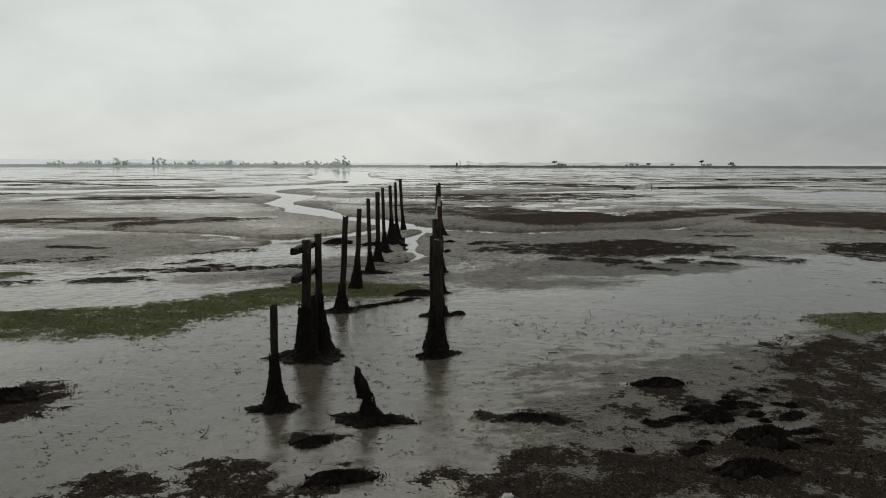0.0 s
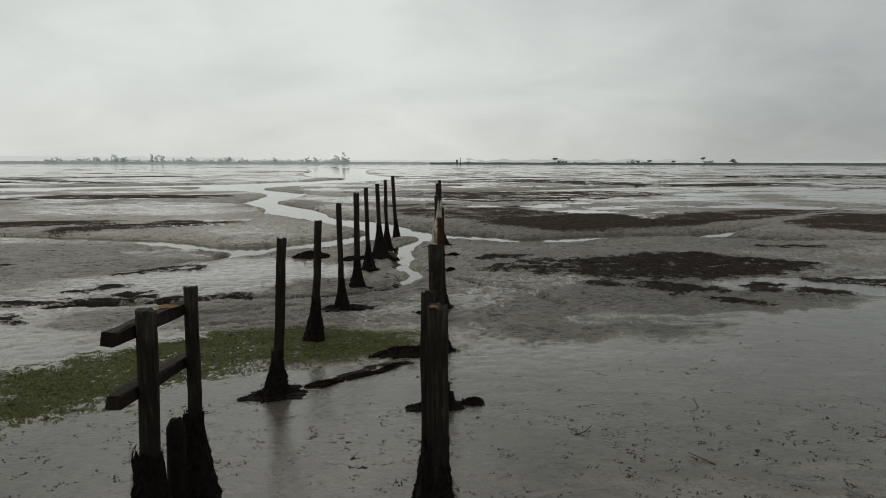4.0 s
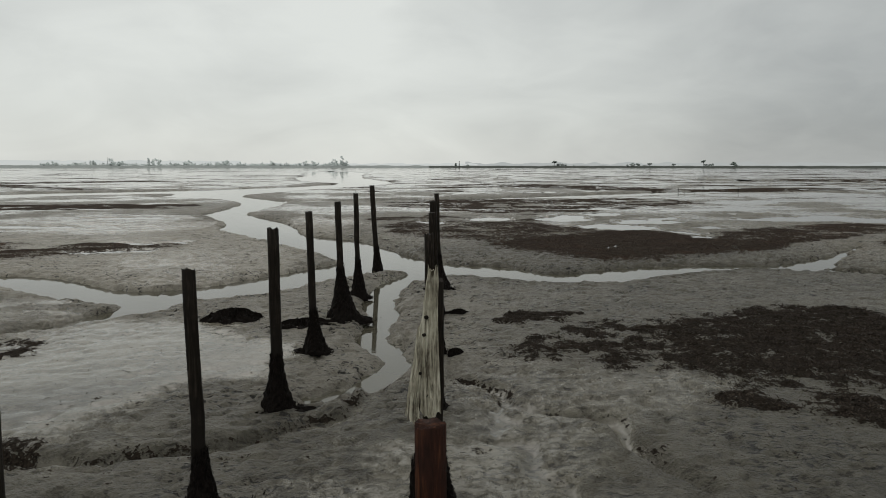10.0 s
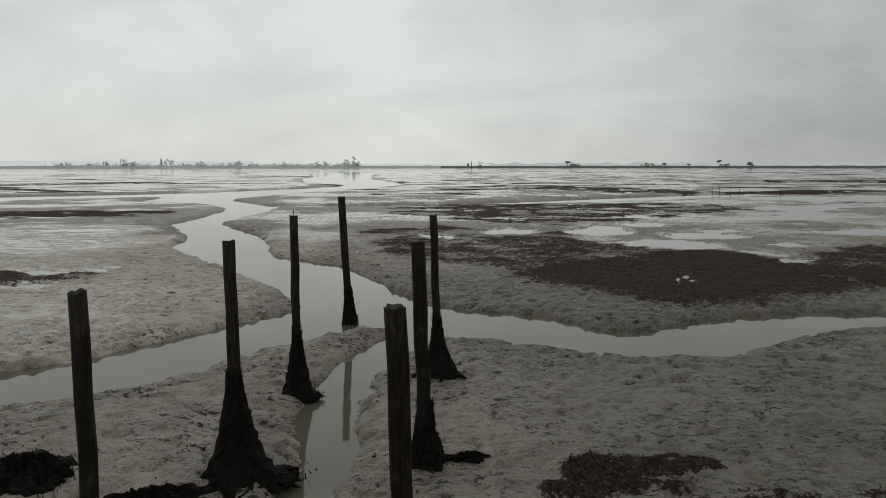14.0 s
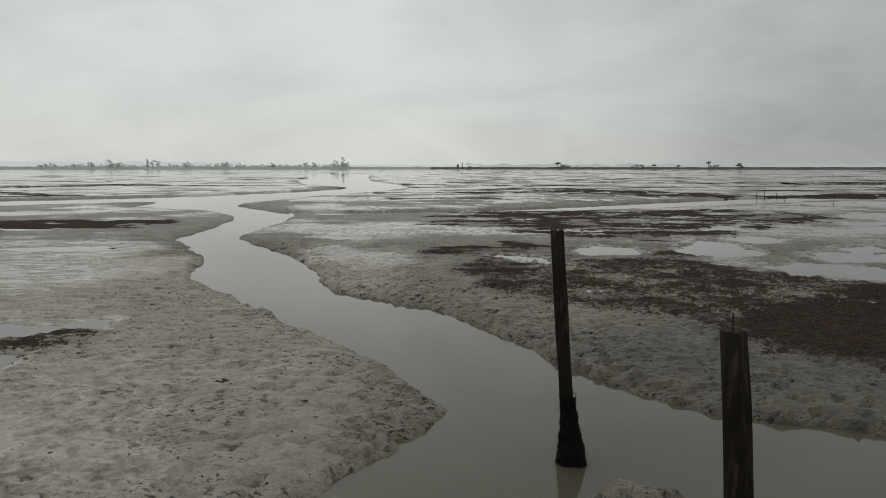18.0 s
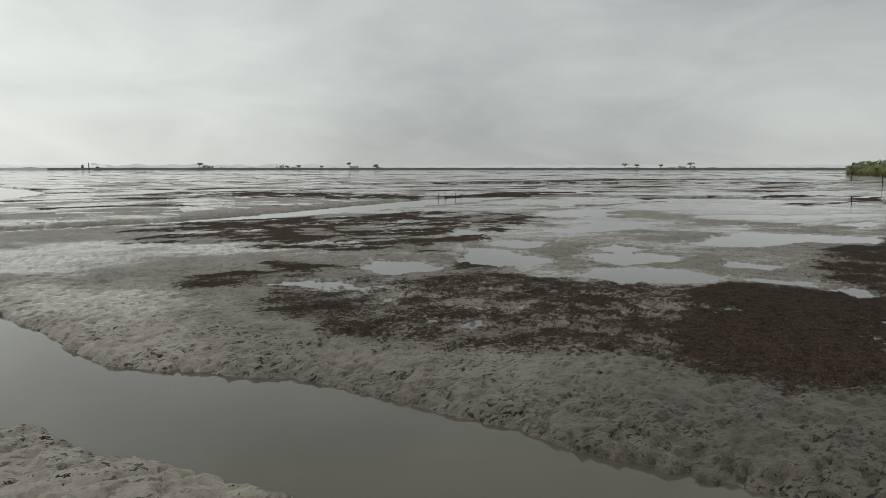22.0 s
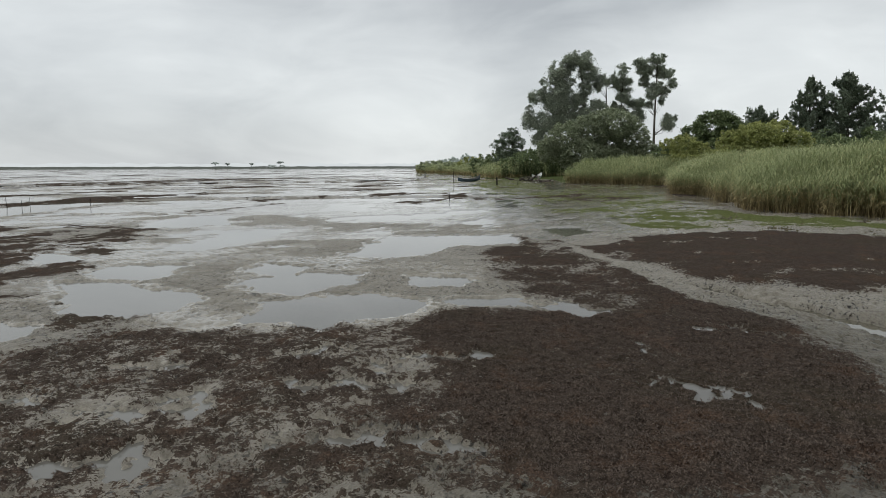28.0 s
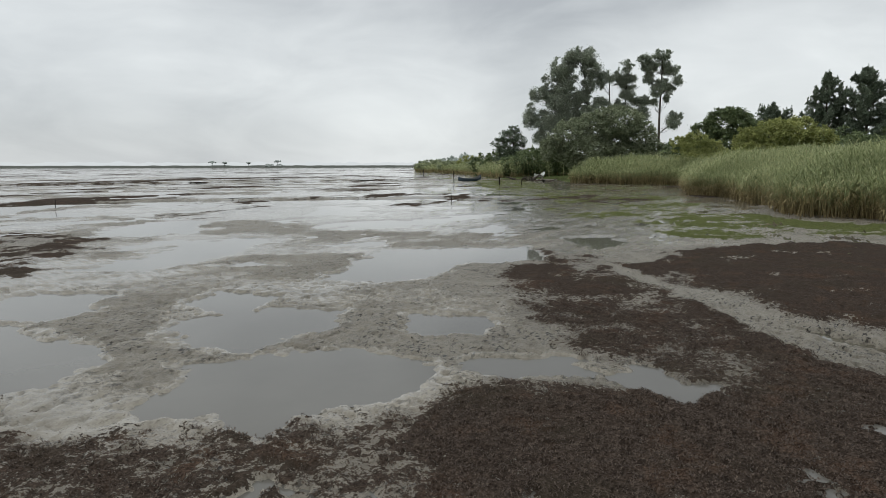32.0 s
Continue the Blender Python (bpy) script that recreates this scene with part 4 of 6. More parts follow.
def mat_mesh(name, r_mat, seed, stretch=(1.0, 1.0), turn=0.0, high=0.035):
    """A ragged low cushion of seaweed on the mud."""
    r = np.random.default_rng(seed)
    n, rows = 56, 10
    verts, faces = [(0, 0, high * 1.3)], []
    wob = [0.85 + 0.16 * math.sin(a * 2 + seed) + 0.13 * math.sin(a * 3 + 2 * seed) + 0.09 * math.sin(a * 7 + 3 * seed) + 0.08 * r.normal() for a in np.linspace(0, 2 * math.pi, n, endpoint=False)]
    ct, st = math.cos(turn), math.sin(turn)
    for k in range(1, rows + 1):
        f = k / rows
        for s in range(n):
            a = 2 * math.pi * s / n
            q = r_mat * f * (1 + (wob[s] - 1) * f) * (1 + (0.10 if k == rows else 0.04) * r.normal())
            px, py = q * math.cos(a) * stretch[0], q * math.sin(a) * stretch[1]
            verts.append((px * ct - py * st, px * st + py * ct, high * (1 - f ** 2.4) * r.uniform(0.35, 1.65) - (0.035 if k == rows else 0)))
    faces += [(0, 1 + s, 1 + (s + 1) % n) for s in range(n)]
    for k in range(rows - 1):
        for s in range(n):
            t = (s + 1) % n
            faces.append((1 + k * n + s, 1 + (k + 1) * n + s, 1 + (k + 1) * n + t, 1 + k * n + t))
    for _ in range(int(420 * min(1.0, r_mat / 0.25))):
        a, f = r.uniform(0, 2 * math.pi), r.uniform(0.2, 1.25)
        q = r_mat * f * wob[int(a / (2 * math.pi) * n) % n]
        px, py = q * math.cos(a) * stretch[0], q * math.sin(a) * stretch[1]
        px, py = px * ct - py * st, px * st + py * ct
        rise = high * max(0.0, 1 - f ** 2.4)
        b, d, h = len(verts), r.uniform(0, 6.28), rise + r.uniform(0.004, 0.018) * (0.5 + high / 0.06)
        w, l = r.uniform(0.004, 0.010), r.uniform(0.010, 0.035)
        verts += [(px - w * math.sin(d), py + w * math.cos(d), rise - 0.012), (px + w * math.sin(d), py - w * math.cos(d), rise - 0.012), (px + l * math.cos(d), py + l * math.sin(d), h)]
        faces.append((b, b + 1, b + 2))
    return mesh_from(name, verts, faces, SKIRT, smooth=False)


def chip_mesh(name, size, seed, material):
    """A flat crust that lies over a post's end."""
    r = np.random.default_rng(seed)
    verts = [(0, 0, 0.010)] + [(size * r.uniform(0.7, 1.15) * math.cos(a), size * r.uniform(0.7, 1.15) * math.sin(a), 0.001) for a in np.linspace(0, 2 * math.pi, 14, endpoint=False)]
    return mesh_from(name, verts, [(0, 1 + k, 1 + (k + 1) % 14) for k in range(14)], material)


def clump(name, mesh, parent, label, at=None):
    return tagged(part(name, mesh, parent, label, at), kind="stuff")


def mooring_post(x, y, top, r, seed, skirt=0.45, bell=0.15, mat=0.3, jag=0.02, material=None, label="", r_top=None, sides=14, turn=0.3, stretch=(1.3, 0.8)):
    z0 = ground_z(x, y)
    ob = thing("jetty_post", x, y, z0, label or "dark weathered timber post with seaweed round its foot", "post", "posts of the old jetty")
    tip = (top[0] - x, top[1] - y, top[2] - z0)
    part("shaft", ring_mesh("shaft", shaft_rings((0, 0, -0.3), tip, r * 1.04, r_top or r * 0.97, seed), sides, material or TIMBER, jag, seed, groove=0.12 if material is RUST else 1.0), ob)
    if skirt > 0:
        f = skirt / tip[2]
        clump("seaweed_skirt", skirt_mesh("seaweed_skirt", skirt, bell, r, seed + 50, (tip[0] * f, tip[1] * f)), ob, "black wet seaweed skirt")
    if mat > 0:
        clump("seaweed_mat", mat_mesh("seaweed_mat", mat, seed + 90, stretch, turn), ob, "ragged dark seaweed on the mud")
    return ob


SHORT = "short dark timber post with seaweed foot, in wet mud"
IN_CREEK = "tall dark timber post standing in the creek water"
mooring_post(-1.555, 6.30, (-1.53, 6.245, 1.045), 0.034, 1, 0.5, 0.13, 0.22, label=SHORT)
mooring_post(-1.58, 10.74, (-1.48, 10.675, 1.53), 0.043, 3, 0.40, 0.15, 0.3)
mooring_post(-1.585, 12.76, (-1.505, 12.70, 1.52), 0.047, 4, 0.52, 0.15, 0.0, label="dark timber post rising from green algae")
mooring_post(-1.525, 14.72, (-1.555, 14.73, 1.61), 0.042, 5, 0.42, 0.13, 0.36, turn=0.1)
mooring_post(-1.56, 16.90, (-1.56, 16.90, 1.67), 0.049, 6, 0.55, 0.17, 0.33)
mooring_post(-1.55, 18.82, (-1.605, 18.92, 1.69), 0.043, 7, 0.50, 0.15, 0.2)
mooring_post(-1.48, 20.72, (-1.56, 20.97, 1.71), 0.049, 8, 0.78, 0.27, 0.4, 0.012)
mooring_post(-1.47, 22.72, (-1.535, 22.99, 1.755), 0.043, 9, 0.65, 0.17, 0.22, 0.010, label="dark timber post with a nail on top")
mooring_post(-1.435, 26.2, (-1.575, 26.39, 1.80), 0.056, 10, 0.70, 0.17, 0.0, 0.018, label=IN_CREEK)

mooring_post(-0.06, 8.15, (-0.05, 8.05, 1.45), 0.058, 11, 0.62, 0.17, 0.24, 0.03, label="thick dark timber post with an orange-lichened top")
mooring_post(-0.11, 8.50, (-0.11, 8.40, 1.47), 0.043, 12, 0.4, 0.12, 0.0, 0.03, label="dark timber post with an iron rod on top")
mooring_post(-0.055, 10.40, (-0.085, 10.235, 1.525), 0.058, 13, 0.45, 0.15, 0.22, 0.015)
mooring_post(-0.03, 12.30, (-0.04, 12.17, 1.60), 0.041, 14, 0.45, 0.12, 0.17, 0.008, RUST, "rusty red iron pipe post with seaweed foot", sides=18)
mooring_post(-0.03, 14.75, (-0.03, 14.62, 1.56), 0.035, 15, 0.5, 0.14, 0.17, 0.03)
mooring_post(-0.10, 16.80, (-0.12, 16.62, 1.65), 0.045, 16, 0.55, 0.15, 0.2, 0.03)
mooring_post(-0.06, 18.80, (-0.115, 18.52, 1.705), 0.046, 17, 0.55, 0.15, 0.2, 0.012)
mooring_post(-0.08, 20.95, (-0.13, 20.73, 1.73), 0.052, 18, 0.5, 0.15, 0.2, 0.008)
mooring_post(-0.035, 23.18, (-0.095, 23.26, 1.742), 0.043, 19, 0.62, 0.20, 0.2, 0.012)

# orange lichen and the iron rod on two post tops
lichen_post = [o for o in scene.objects if o.get("label", "").startswith("thick dark")][0]
z0 = lichen_post.location[2]
part("lichen", chip_mesh("lichen", 0.030, 3, LICHEN), [c for c in lichen_post.children if c.name.startswith("shaft")][0], "orange lichen crust", (-0.012, -0.12, 1.45 - z0 - 0.004))
rod_post = [o for o in scene.objects if o.get("label", "").endswith("iron rod on top")][0]
part("rod", ring_mesh("rod", [(0, 0, -0.06, 0.005), (0.001, 0, 0.05, 0.0045), (0.004, 0, 0.10, 0.004)], 8, IRON), [c for c in rod_post.children if c.name.startswith("shaft")][0], "bent iron rod", (0.022, -0.09, 1.47 - rod_post.location[2]))


def plank_mesh(name, left, right, low, high, deep, seed, material, n=26):
    """A weathered slab: left and right edge x at foot and tip, thickness deep, with wandering edges, grooved face and torn ends."""
    r = np.random.default_rng(seed)
    cols = 11
    groove = np.cumsum(r.normal(0, 0.5, cols)) * 0.0022
    torn = r.uniform(-1, 1, cols) * 0.022
    wl, wr = np.cumsum(r.normal(0, 0.0016, n)), np.cumsum(r.normal(0, 0.0016, n))
    verts, faces = [], []
    for k in range(n):
        f = k / (n - 1)
        xl, xr = left[0] + (left[1] - left[0]) * f + wl[k], right[0] + (right[1] - right[0]) * f + wr[k]
        for side in (0, 1):
            for c in range(cols):
                u = c / (cols - 1)
                bow = deep * 0.5 * math.sin(math.pi * (0.08 + 0.84 * u))
                y = (-bow - groove[c] + 0.0014 * r.normal()) if side == 0 else bow * 0.7
                z = low + (high - low) * f + (torn[c] if k in (0, n - 1) else 0)
                verts.append((xl + (xr - xl) * u, y, z))
    row = 2 * cols
    for k in range(n - 1):
        a = k * row
        for c in range(cols - 1):
            faces.append((a + c, a + c + 1, a + row + c + 1, a + row + c))
            faces.append((a + cols + c + 1, a + cols + c, a + row + cols + c, a + row + cols + c + 1))
        faces.append((a, a + row, a + row + cols, a + cols))
        faces.append((a + cols - 1, a + row - 1, a + 2 * row - 1, a + row + cols - 1))
    for a, flip in ((0, False), ((n - 1) * row, True)):
        for c in range(cols - 1):
            q = (a + c, a + cols + c, a + cols + c + 1, a + c + 1)
            faces.append(q[::-1] if flip else q)
    return mesh_from(name, verts, faces, material, smooth=False)

nail_post = [o for o in scene.objects if o.get("label", "").endswith("nail on top")][0]
part("nail", ring_mesh("nail", [(0, 0, -0.05, 0.004), (0, 0, 0.055, 0.0035), (0, 0, 0.06, 0.002)], 8, IRON), [c for c in nail_post.children if c.name.startswith("shaft")][0], "upright iron nail", (-0.065, 0.27, 1.755 - nail_post.location[2]))


def split_log():
    """The pale slab of split timber, broad below and narrow at the tip, cracked along its length, before a dark heart."""
    x, y = -0.12, 14.36
    z0 = ground_z(x, y)
    ob = thing("jetty_post", x, y, z0, "bleached split timber post with deep cracks and knots", "post", "posts of the old jetty")
    core = part("core", ring_mesh("core", shaft_rings((0.03, 0.03, -0.3), (0.045, 0.03, 1.52 - z0), 0.062, 0.024, 30), 12, TIMBER, 0.04, 30), ob, "dark rotten heartwood")
    # edges at foot and tip, foot height, tip height, thickness, how far forward
    for k, (l0, l1, r0, r1, low, top, deep, fwd) in enumerate([
            (-0.012, 0.048, 0.106, 0.090, 0.84, 1.675, 0.045, -0.045), (-0.086, 0.026, -0.020, 0.052, 0.80, 1.655, 0.040, -0.036), (-0.096, -0.022, -0.070, 0.010, 0.84, 1.36, 0.022, -0.022), (0.040, 0.040, 0.072, 0.056, 0.78, 1.00, 0.020, -0.070), (-0.046, -0.030, -0.010, -0.006, 0.82, 1.02, 0.018, -0.060)]):
        part("splinter", plank_mesh("splinter", (l0, l1), (r0, r1), low - z0, top - z0, deep, 31 + k, PALE_TIMBER), ob, "cracked grey-white split timber", (0, fwd, 0))
    for i, (kx, kz, ks) in enumerate([(0.026, 1.40, 0.012), (0.012, 1.30, 0.010), (-0.010, 1.08, 0.008), (0.035, 0.95, 0.010)]):
        knot = part("knot", ring_mesh("knot", [(0, 0, -0.012, ks * 1.2), (0, 0, 0.004, ks), (0, 0, 0.006, ks * 0.6)], 9, TIMBER, 0.004, 200 + i), core, "dark knot hole", (kx, -0.062, kz - z0))
        knot.rotation_euler = (radians(90), 0, 0)
    clump("seaweed_skirt", skirt_mesh("seaweed_skirt", 0.5, 0.12, 0.08, 77, (0.03, 0.03)), ob, "black wet seaweed skirt")
    clump("seaweed_mat", mat_mesh("seaweed_mat", 0.2, 78, (1.3, 0.8)), ob, "ragged dark seaweed on the mud")


split_log()


def beam_mesh(name, length, w, h, seed, material):
    """A squared beam along y with worn edges."""
    r = np.random.default_rng(seed)
    prof = [(-w / 2 + 0.008, -h / 2), (w / 2 - 0.008, -h / 2), (w / 2, -h / 2 + 0.008), (w / 2, h / 2 - 0.008), (w / 2 - 0.008, h / 2), (-w / 2 + 0.008, h / 2), (-w / 2, h / 2 - 0.008), (-w / 2, -h / 2 + 0.008)]
    n, k = 7, len(prof)
    verts, faces = [], []
    for i in range(n):
        for px, pz in prof:
            verts.append((px + 0.003 * r.normal(), length * (i / (n - 1) - 0.5) + (0.012 * r.normal() if i in (0, n - 1) else 0), pz + 0.003 * r.normal()))
    for i in range(n - 1):
        for s in range(k):
            faces.append((i * k + s, i * k + (s + 1) % k, (i + 1) * k + (s + 1) % k, (i + 1) * k + s))
    faces += [tuple(range(k))[::-1], tuple((n - 1) * k + s for s in range(k))]
    return mesh_from(name, verts, faces, material, smooth=False)


def trestle():
    x, y = -1.57, 8.15
    z0 = ground_z(x, y)
    ob = thing("jetty_trestle", x, y, z0, "pair of dark timber posts joined by two crossbeams", "jetty frame")
    part("post", ring_mesh("post", shaft_rings((-0.03, -0.15, -0.3), (0.03, -0.27, 1.46 - z0), 0.058, 0.054, 41), 14, TIMBER, 0.015, 41), ob)
    part("post", ring_mesh("post", shaft_rings((0.05, 0.30, -0.3), (0.06, 0.30, 1.48 - z0), 0.044, 0.042, 42), 14, TIMBER, 0.01, 42), ob)
    for z, seed in ((1.345, 43), (1.02, 44)):
        beam = part("crossbeam", beam_mesh("crossbeam", 0.80, 0.075, 0.075, seed, TIMBER), ob, "squared dark timber crossbeam", (-0.045, -0.03, z - z0))
        beam.rotation_euler = (0, 0, radians(-5))
        for yy in (-0.20, 0.28):
            bolt = part("bolt", ring_mesh("bolt", [(0, 0, 0, 0.012), (0, 0, 0.012, 0.012), (0, 0, 0.016, 0.007)], 6, IRON), beam, "iron bolt head", (-0.037, yy, 0.0))
            bolt.rotation_euler = (0, radians(-90), 0)
    part("lichen", chip_mesh("lichen", 0.06, 45, LICHEN), ob, "orange lichen crust", (-0.03, 0.16, 1.385 - z0))
    clump("seaweed_skirt", skirt_mesh("seaweed_skirt", 0.62, 0.16, 0.065, 46, (0.02, -0.08)), ob, "black wet seaweed skirt", (-0.03, -0.15, 0))
    clump("seaweed_skirt", skirt_mesh("seaweed_skirt", 0.66, 0.20, 0.05, 47), ob, "black wet seaweed skirt", (0.06, 0.26, 0))
    part("stub", ring_mesh("stub", [(0.02, 0.05, -0.2, 0.06), (0.025, 0.06, 0.3, 0.055), (0.03, 0.06, 0.66, 0.05), (0.03, 0.06, 0.72, 0.03)], 12, SKIRT, 0.01, 48), ob, "seaweed-covered broken stub")
    clump("seaweed_mat", mat_mesh("seaweed_mat", 0.48, 49, (1.2, 0.9)), ob, "ragged dark seaweed on the mud")


trestle()


def stump():
    x, y = -0.64, 6.0
    z0 = ground_z(x, y)
    ob = thing("post_stump", x, y, z0, "rotten tapering post stump hung with black seaweed", "stump")
    rings = [(0, 0, -0.1, 0.075), (0.0, 0, 0.08, 0.060), (-0.012, 0, 0.16, 0.046), (-0.03, 0, 0.22, 0.034), (-0.045, 0, 0.27, 0.044), (-0.055, 0, 0.30, 0.060), (-0.07, 0, 0.355, 0.054), (-0.085, 0, 0.40, 0.040), (-0.10, 0, 0.435, 0.026), (-0.098, 0, 0.465, 0.027), (-0.112, 0, 0.495, 0.010)]
    part("core", ring_mesh("core", rings, 16, SKIRT, 0.03, 61), ob)
    clump("seaweed_skirt", skirt_mesh("seaweed_skirt", 0.17, 0.17, 0.05, 62, (-0.015, 0)), ob, "black wet seaweed skirt")
    clump("seaweed_fringe", skirt_mesh("seaweed_fringe", 0.15, 0.062, 0.030, 64, (-0.05, 0)), ob, "hanging rags of black seaweed", (-0.045, 0, 0.25))
    clump("seaweed_mat", mat_mesh("seaweed_mat", 0.27, 63, (1.5, 0.75), -0.25), ob, "ragged dark seaweed on the mud")


stump()


def weed_mound(x, y, r, stretch, turn, high, seed, label="dark mound of seaweed on bare mud"):
    z0 = ground_z(x, y)
    ob = new("seaweed_mound", mat_mesh("seaweed_mound", r, seed, stretch, turn, high))
    ob.location = (x, y, z0 + 0.005)
    return tagged(ob, label, "seaweed", "seaweed mounds")


MOUNDS = [
    (-3.05, 20.6, 0.42, 1.3, 0.9, 0.1, 0.10), (-1.95, 20.2, 0.42, 1.5, 0.7, 0.35, 0.09), (2.68, 5.58, 0.27, 1.05, 0.85, 0.2, 0.065), (2.32, 4.95, 0.24, 1.2, 0.8, 0.0, 0.06), (-4.25, 6.55, 0.30, 1.2, 0.8, 0.4, 0.06),
]
MOUNDS += [
    (2.25, 7.0, 0.20, 1.5, 0.6, 0.25, 0.05), (0.82, 6.02, 0.22, 1.6, 0.5, -0.1, 0.032), (-0.45, 12.15, 0.30, 1.5, 0.7, 0.3, 0.06), (-1.18, 11.02, 0.13, 1.7, 0.6, 0.5, 0.018), (-0.86, 11.30, 0.17, 1.9, 0.4, 0.65, 0.016), (-0.56, 11.62, 0.15, 1.6, 0.5, 0.9, 0.02), (0.25, 20.95, 0.10, 1.6, 0.7, 0.3, 0.04),
    (0.16, 18.7, 0.09, 1.4, 0.8, 0.2, 0.04), (0.25, 10.5, 0.10, 1.4, 0.8, 0.2, 0.03), (-1.05, 5.5, 0.14, 1.4, 0.8, 0.4, 0.03), (-0.75, 4.8, 0.2, 1.3, 0.7, 0.2, 0.04),
]
for k, (x, y, r, sx, sy, turn, high) in enumerate(MOUNDS):
    weed_mound(x, y, r, (sx, sy), turn, high, 300 + k)
tuft_rng = np.random.default_rng(17)
for k in range(34):
    u = tuft_rng.random() ** 0.7
    x, y = 1.35 + 2.0 * u, 5.15 + (0.5 + 1.2 * u) * tuft_rng.random() + 0.35 * u
    weed_mound(x, y, tuft_rng.uniform(0.035, 0.11), (tuft_rng.uniform(1.0, 1.8), tuft_rng.uniform(0.6, 1.0)), tuft_rng.uniform(-0.5, 0.5), tuft_rng.uniform(0.012, 0.03), 340 + k, "small dark tuft of seaweed on wet mud")


# ---- plants ----
# Grey-green leaf, lifted so its colour also holds some distance haze.
EUC_LEAF = leaf_material("eucalyptus_leaf", (0.185, 0.215, 0.165), (0.430, 0.465, 0.370), glow=0.5)
BUSH_LEAF = leaf_material("willow_leaf", (0.120, 0.150, 0.085), (0.320, 0.350, 0.230), glow=0.45)
DARK_LEAF = leaf_material("laurel_leaf", (0.066, 0.092, 0.046), (0.190, 0.235, 0.108))
LIGHT_LEAF = leaf_material("young_willow_leaf", (0.150, 0.178, 0.055), (0.370, 0.385, 0.140))
# Green of the shore bushes, with haze painted in as a paler tone.
HAZY_SHORE_LEAF = leaf_material("hazy_shore_leaf", (0.210, 0.245, 0.150), (0.400, 0.440, 0.280))
PINE_LEAF = leaf_material("pine_needles", (0.074, 0.098, 0.072), (0.205, 0.245, 0.170))
# Far and middle-distance leaves: haze put into the base colour.
FAR_LEAF = leaf_material("hazy_far_leaf", (0.84, 0.87, 0.86), (0.93, 0.95, 0.94), 0.9, 0.02, 0.5)
MID_LEAF = leaf_material("misty_leaf", (0.44, 0.48, 0.45), (0.55, 0.59, 0.56), 0.8, 0.05, 0.5)
BARK = plain_material("bark", (0.030, 0.025, 0.020), (0.110, 0.095, 0.078), 3, 0.9)
# Bark of the far trees, paled by the same painted haze.
HAZY_BARK = plain_material("hazy_far_bark", (0.30, 0.32, 0.31), (0.40, 0.42, 0.41), 1, 0.9)


def reed_material():
    m = Mat("reed_leaf")
    z = m.math("SUBTRACT", m.split(2), m.math("MULTIPLY", m.island(), 0.9))
    green = m.ramp(m.math("ADD", m.math("MULTIPLY", m.island(), 0.55), m.math("MULTIPLY", m.noise(0.13, 3), 0.6)), (0.25, (0.160, 0.192, 0.084)), (0.55, (0.282, 0.322, 0.155)), (0.85, (0.420, 0.425, 0.225)))
    straw = m.ramp(m.island(), (0.1, (0.095, 0.070, 0.034)), (0.6, (0.26, 0.205, 0.10)), (0.95, (0.40, 0.33, 0.17)))
    col = m.mix(m.step(z, 0.1, 1.15), straw, green)
    m.done(Base_Color=col, Roughness=0.65, Specular_IOR_Level=0.25)
    return thin(m, col, 0.3)


REED = reed_material()


def tube(points, radii, sides=6):
    verts, faces = [], []
    for k, (p, r) in enumerate(zip(points, radii)):
        d = Vector(points[min(k + 1, len(points) - 1)]) - Vector(points[max(k - 1, 0)])
        d = d.normalized() if d.length > 1e-6 else Vector((0, 0, 1))
        u = d.cross(Vector((0.3, 0.9, 0.1))).normalized()
        v = d.cross(u)
        for s in range(sides):
            a = 2 * math.pi * s / sides
            verts.append(tuple(Vector(p) + u * (r * math.cos(a)) + v * (r * math.sin(a))))
    for k in range(len(points) - 1):
        for s in range(sides):
            t = (s + 1) % sides
            faces.append((k * sides + s, k * sides + t, (k + 1) * sides + t, (k + 1) * sides + s))
    return verts, faces


def branches(name, lines, material):
    verts, faces = [], []
    for pts, radii in lines:
        v, f = tube(pts, radii)
        b = len(verts)
        verts += v
        faces += [tuple(i + b for i in q) for q in f]
    return mesh_from(name, verts, faces, material)


def leaves(name, centres, size, material, r, droop=0.0, slim=0.45):
    """One crown: a small bent leaf spray, four triangles in two folded blades, at each centre."""
    n = len(centres)
    c = np.asarray(centres)
    d = r.normal(size=(n, 3)) * np.array([1, 1, 0.6])
    d[:, 2] -= droop
    d /= np.linalg.norm(d, axis=1)[:, None]
    e = np.cross(d, np.array([0, 0, 1.0]) + 0.6 * r.normal(size=(n, 3)))
    e /= np.linalg.norm(e, axis=1)[:, None] + 1e-9
    g = np.cross(d, e)
    s = (size * r.uniform(0.6, 1.4, n))[:, None]
    p = np.stack([c - d * s, c + e * s * slim + g * s * 0.15, c + d * s, c - e * s * slim + g * s * 0.2], 1)
    faces = (np.arange(n)[:, None] * 4 + np.arange(4)[None, :]).astype(int)
    return mesh_from(name, p.reshape(-1, 3), faces, material, smooth=False)


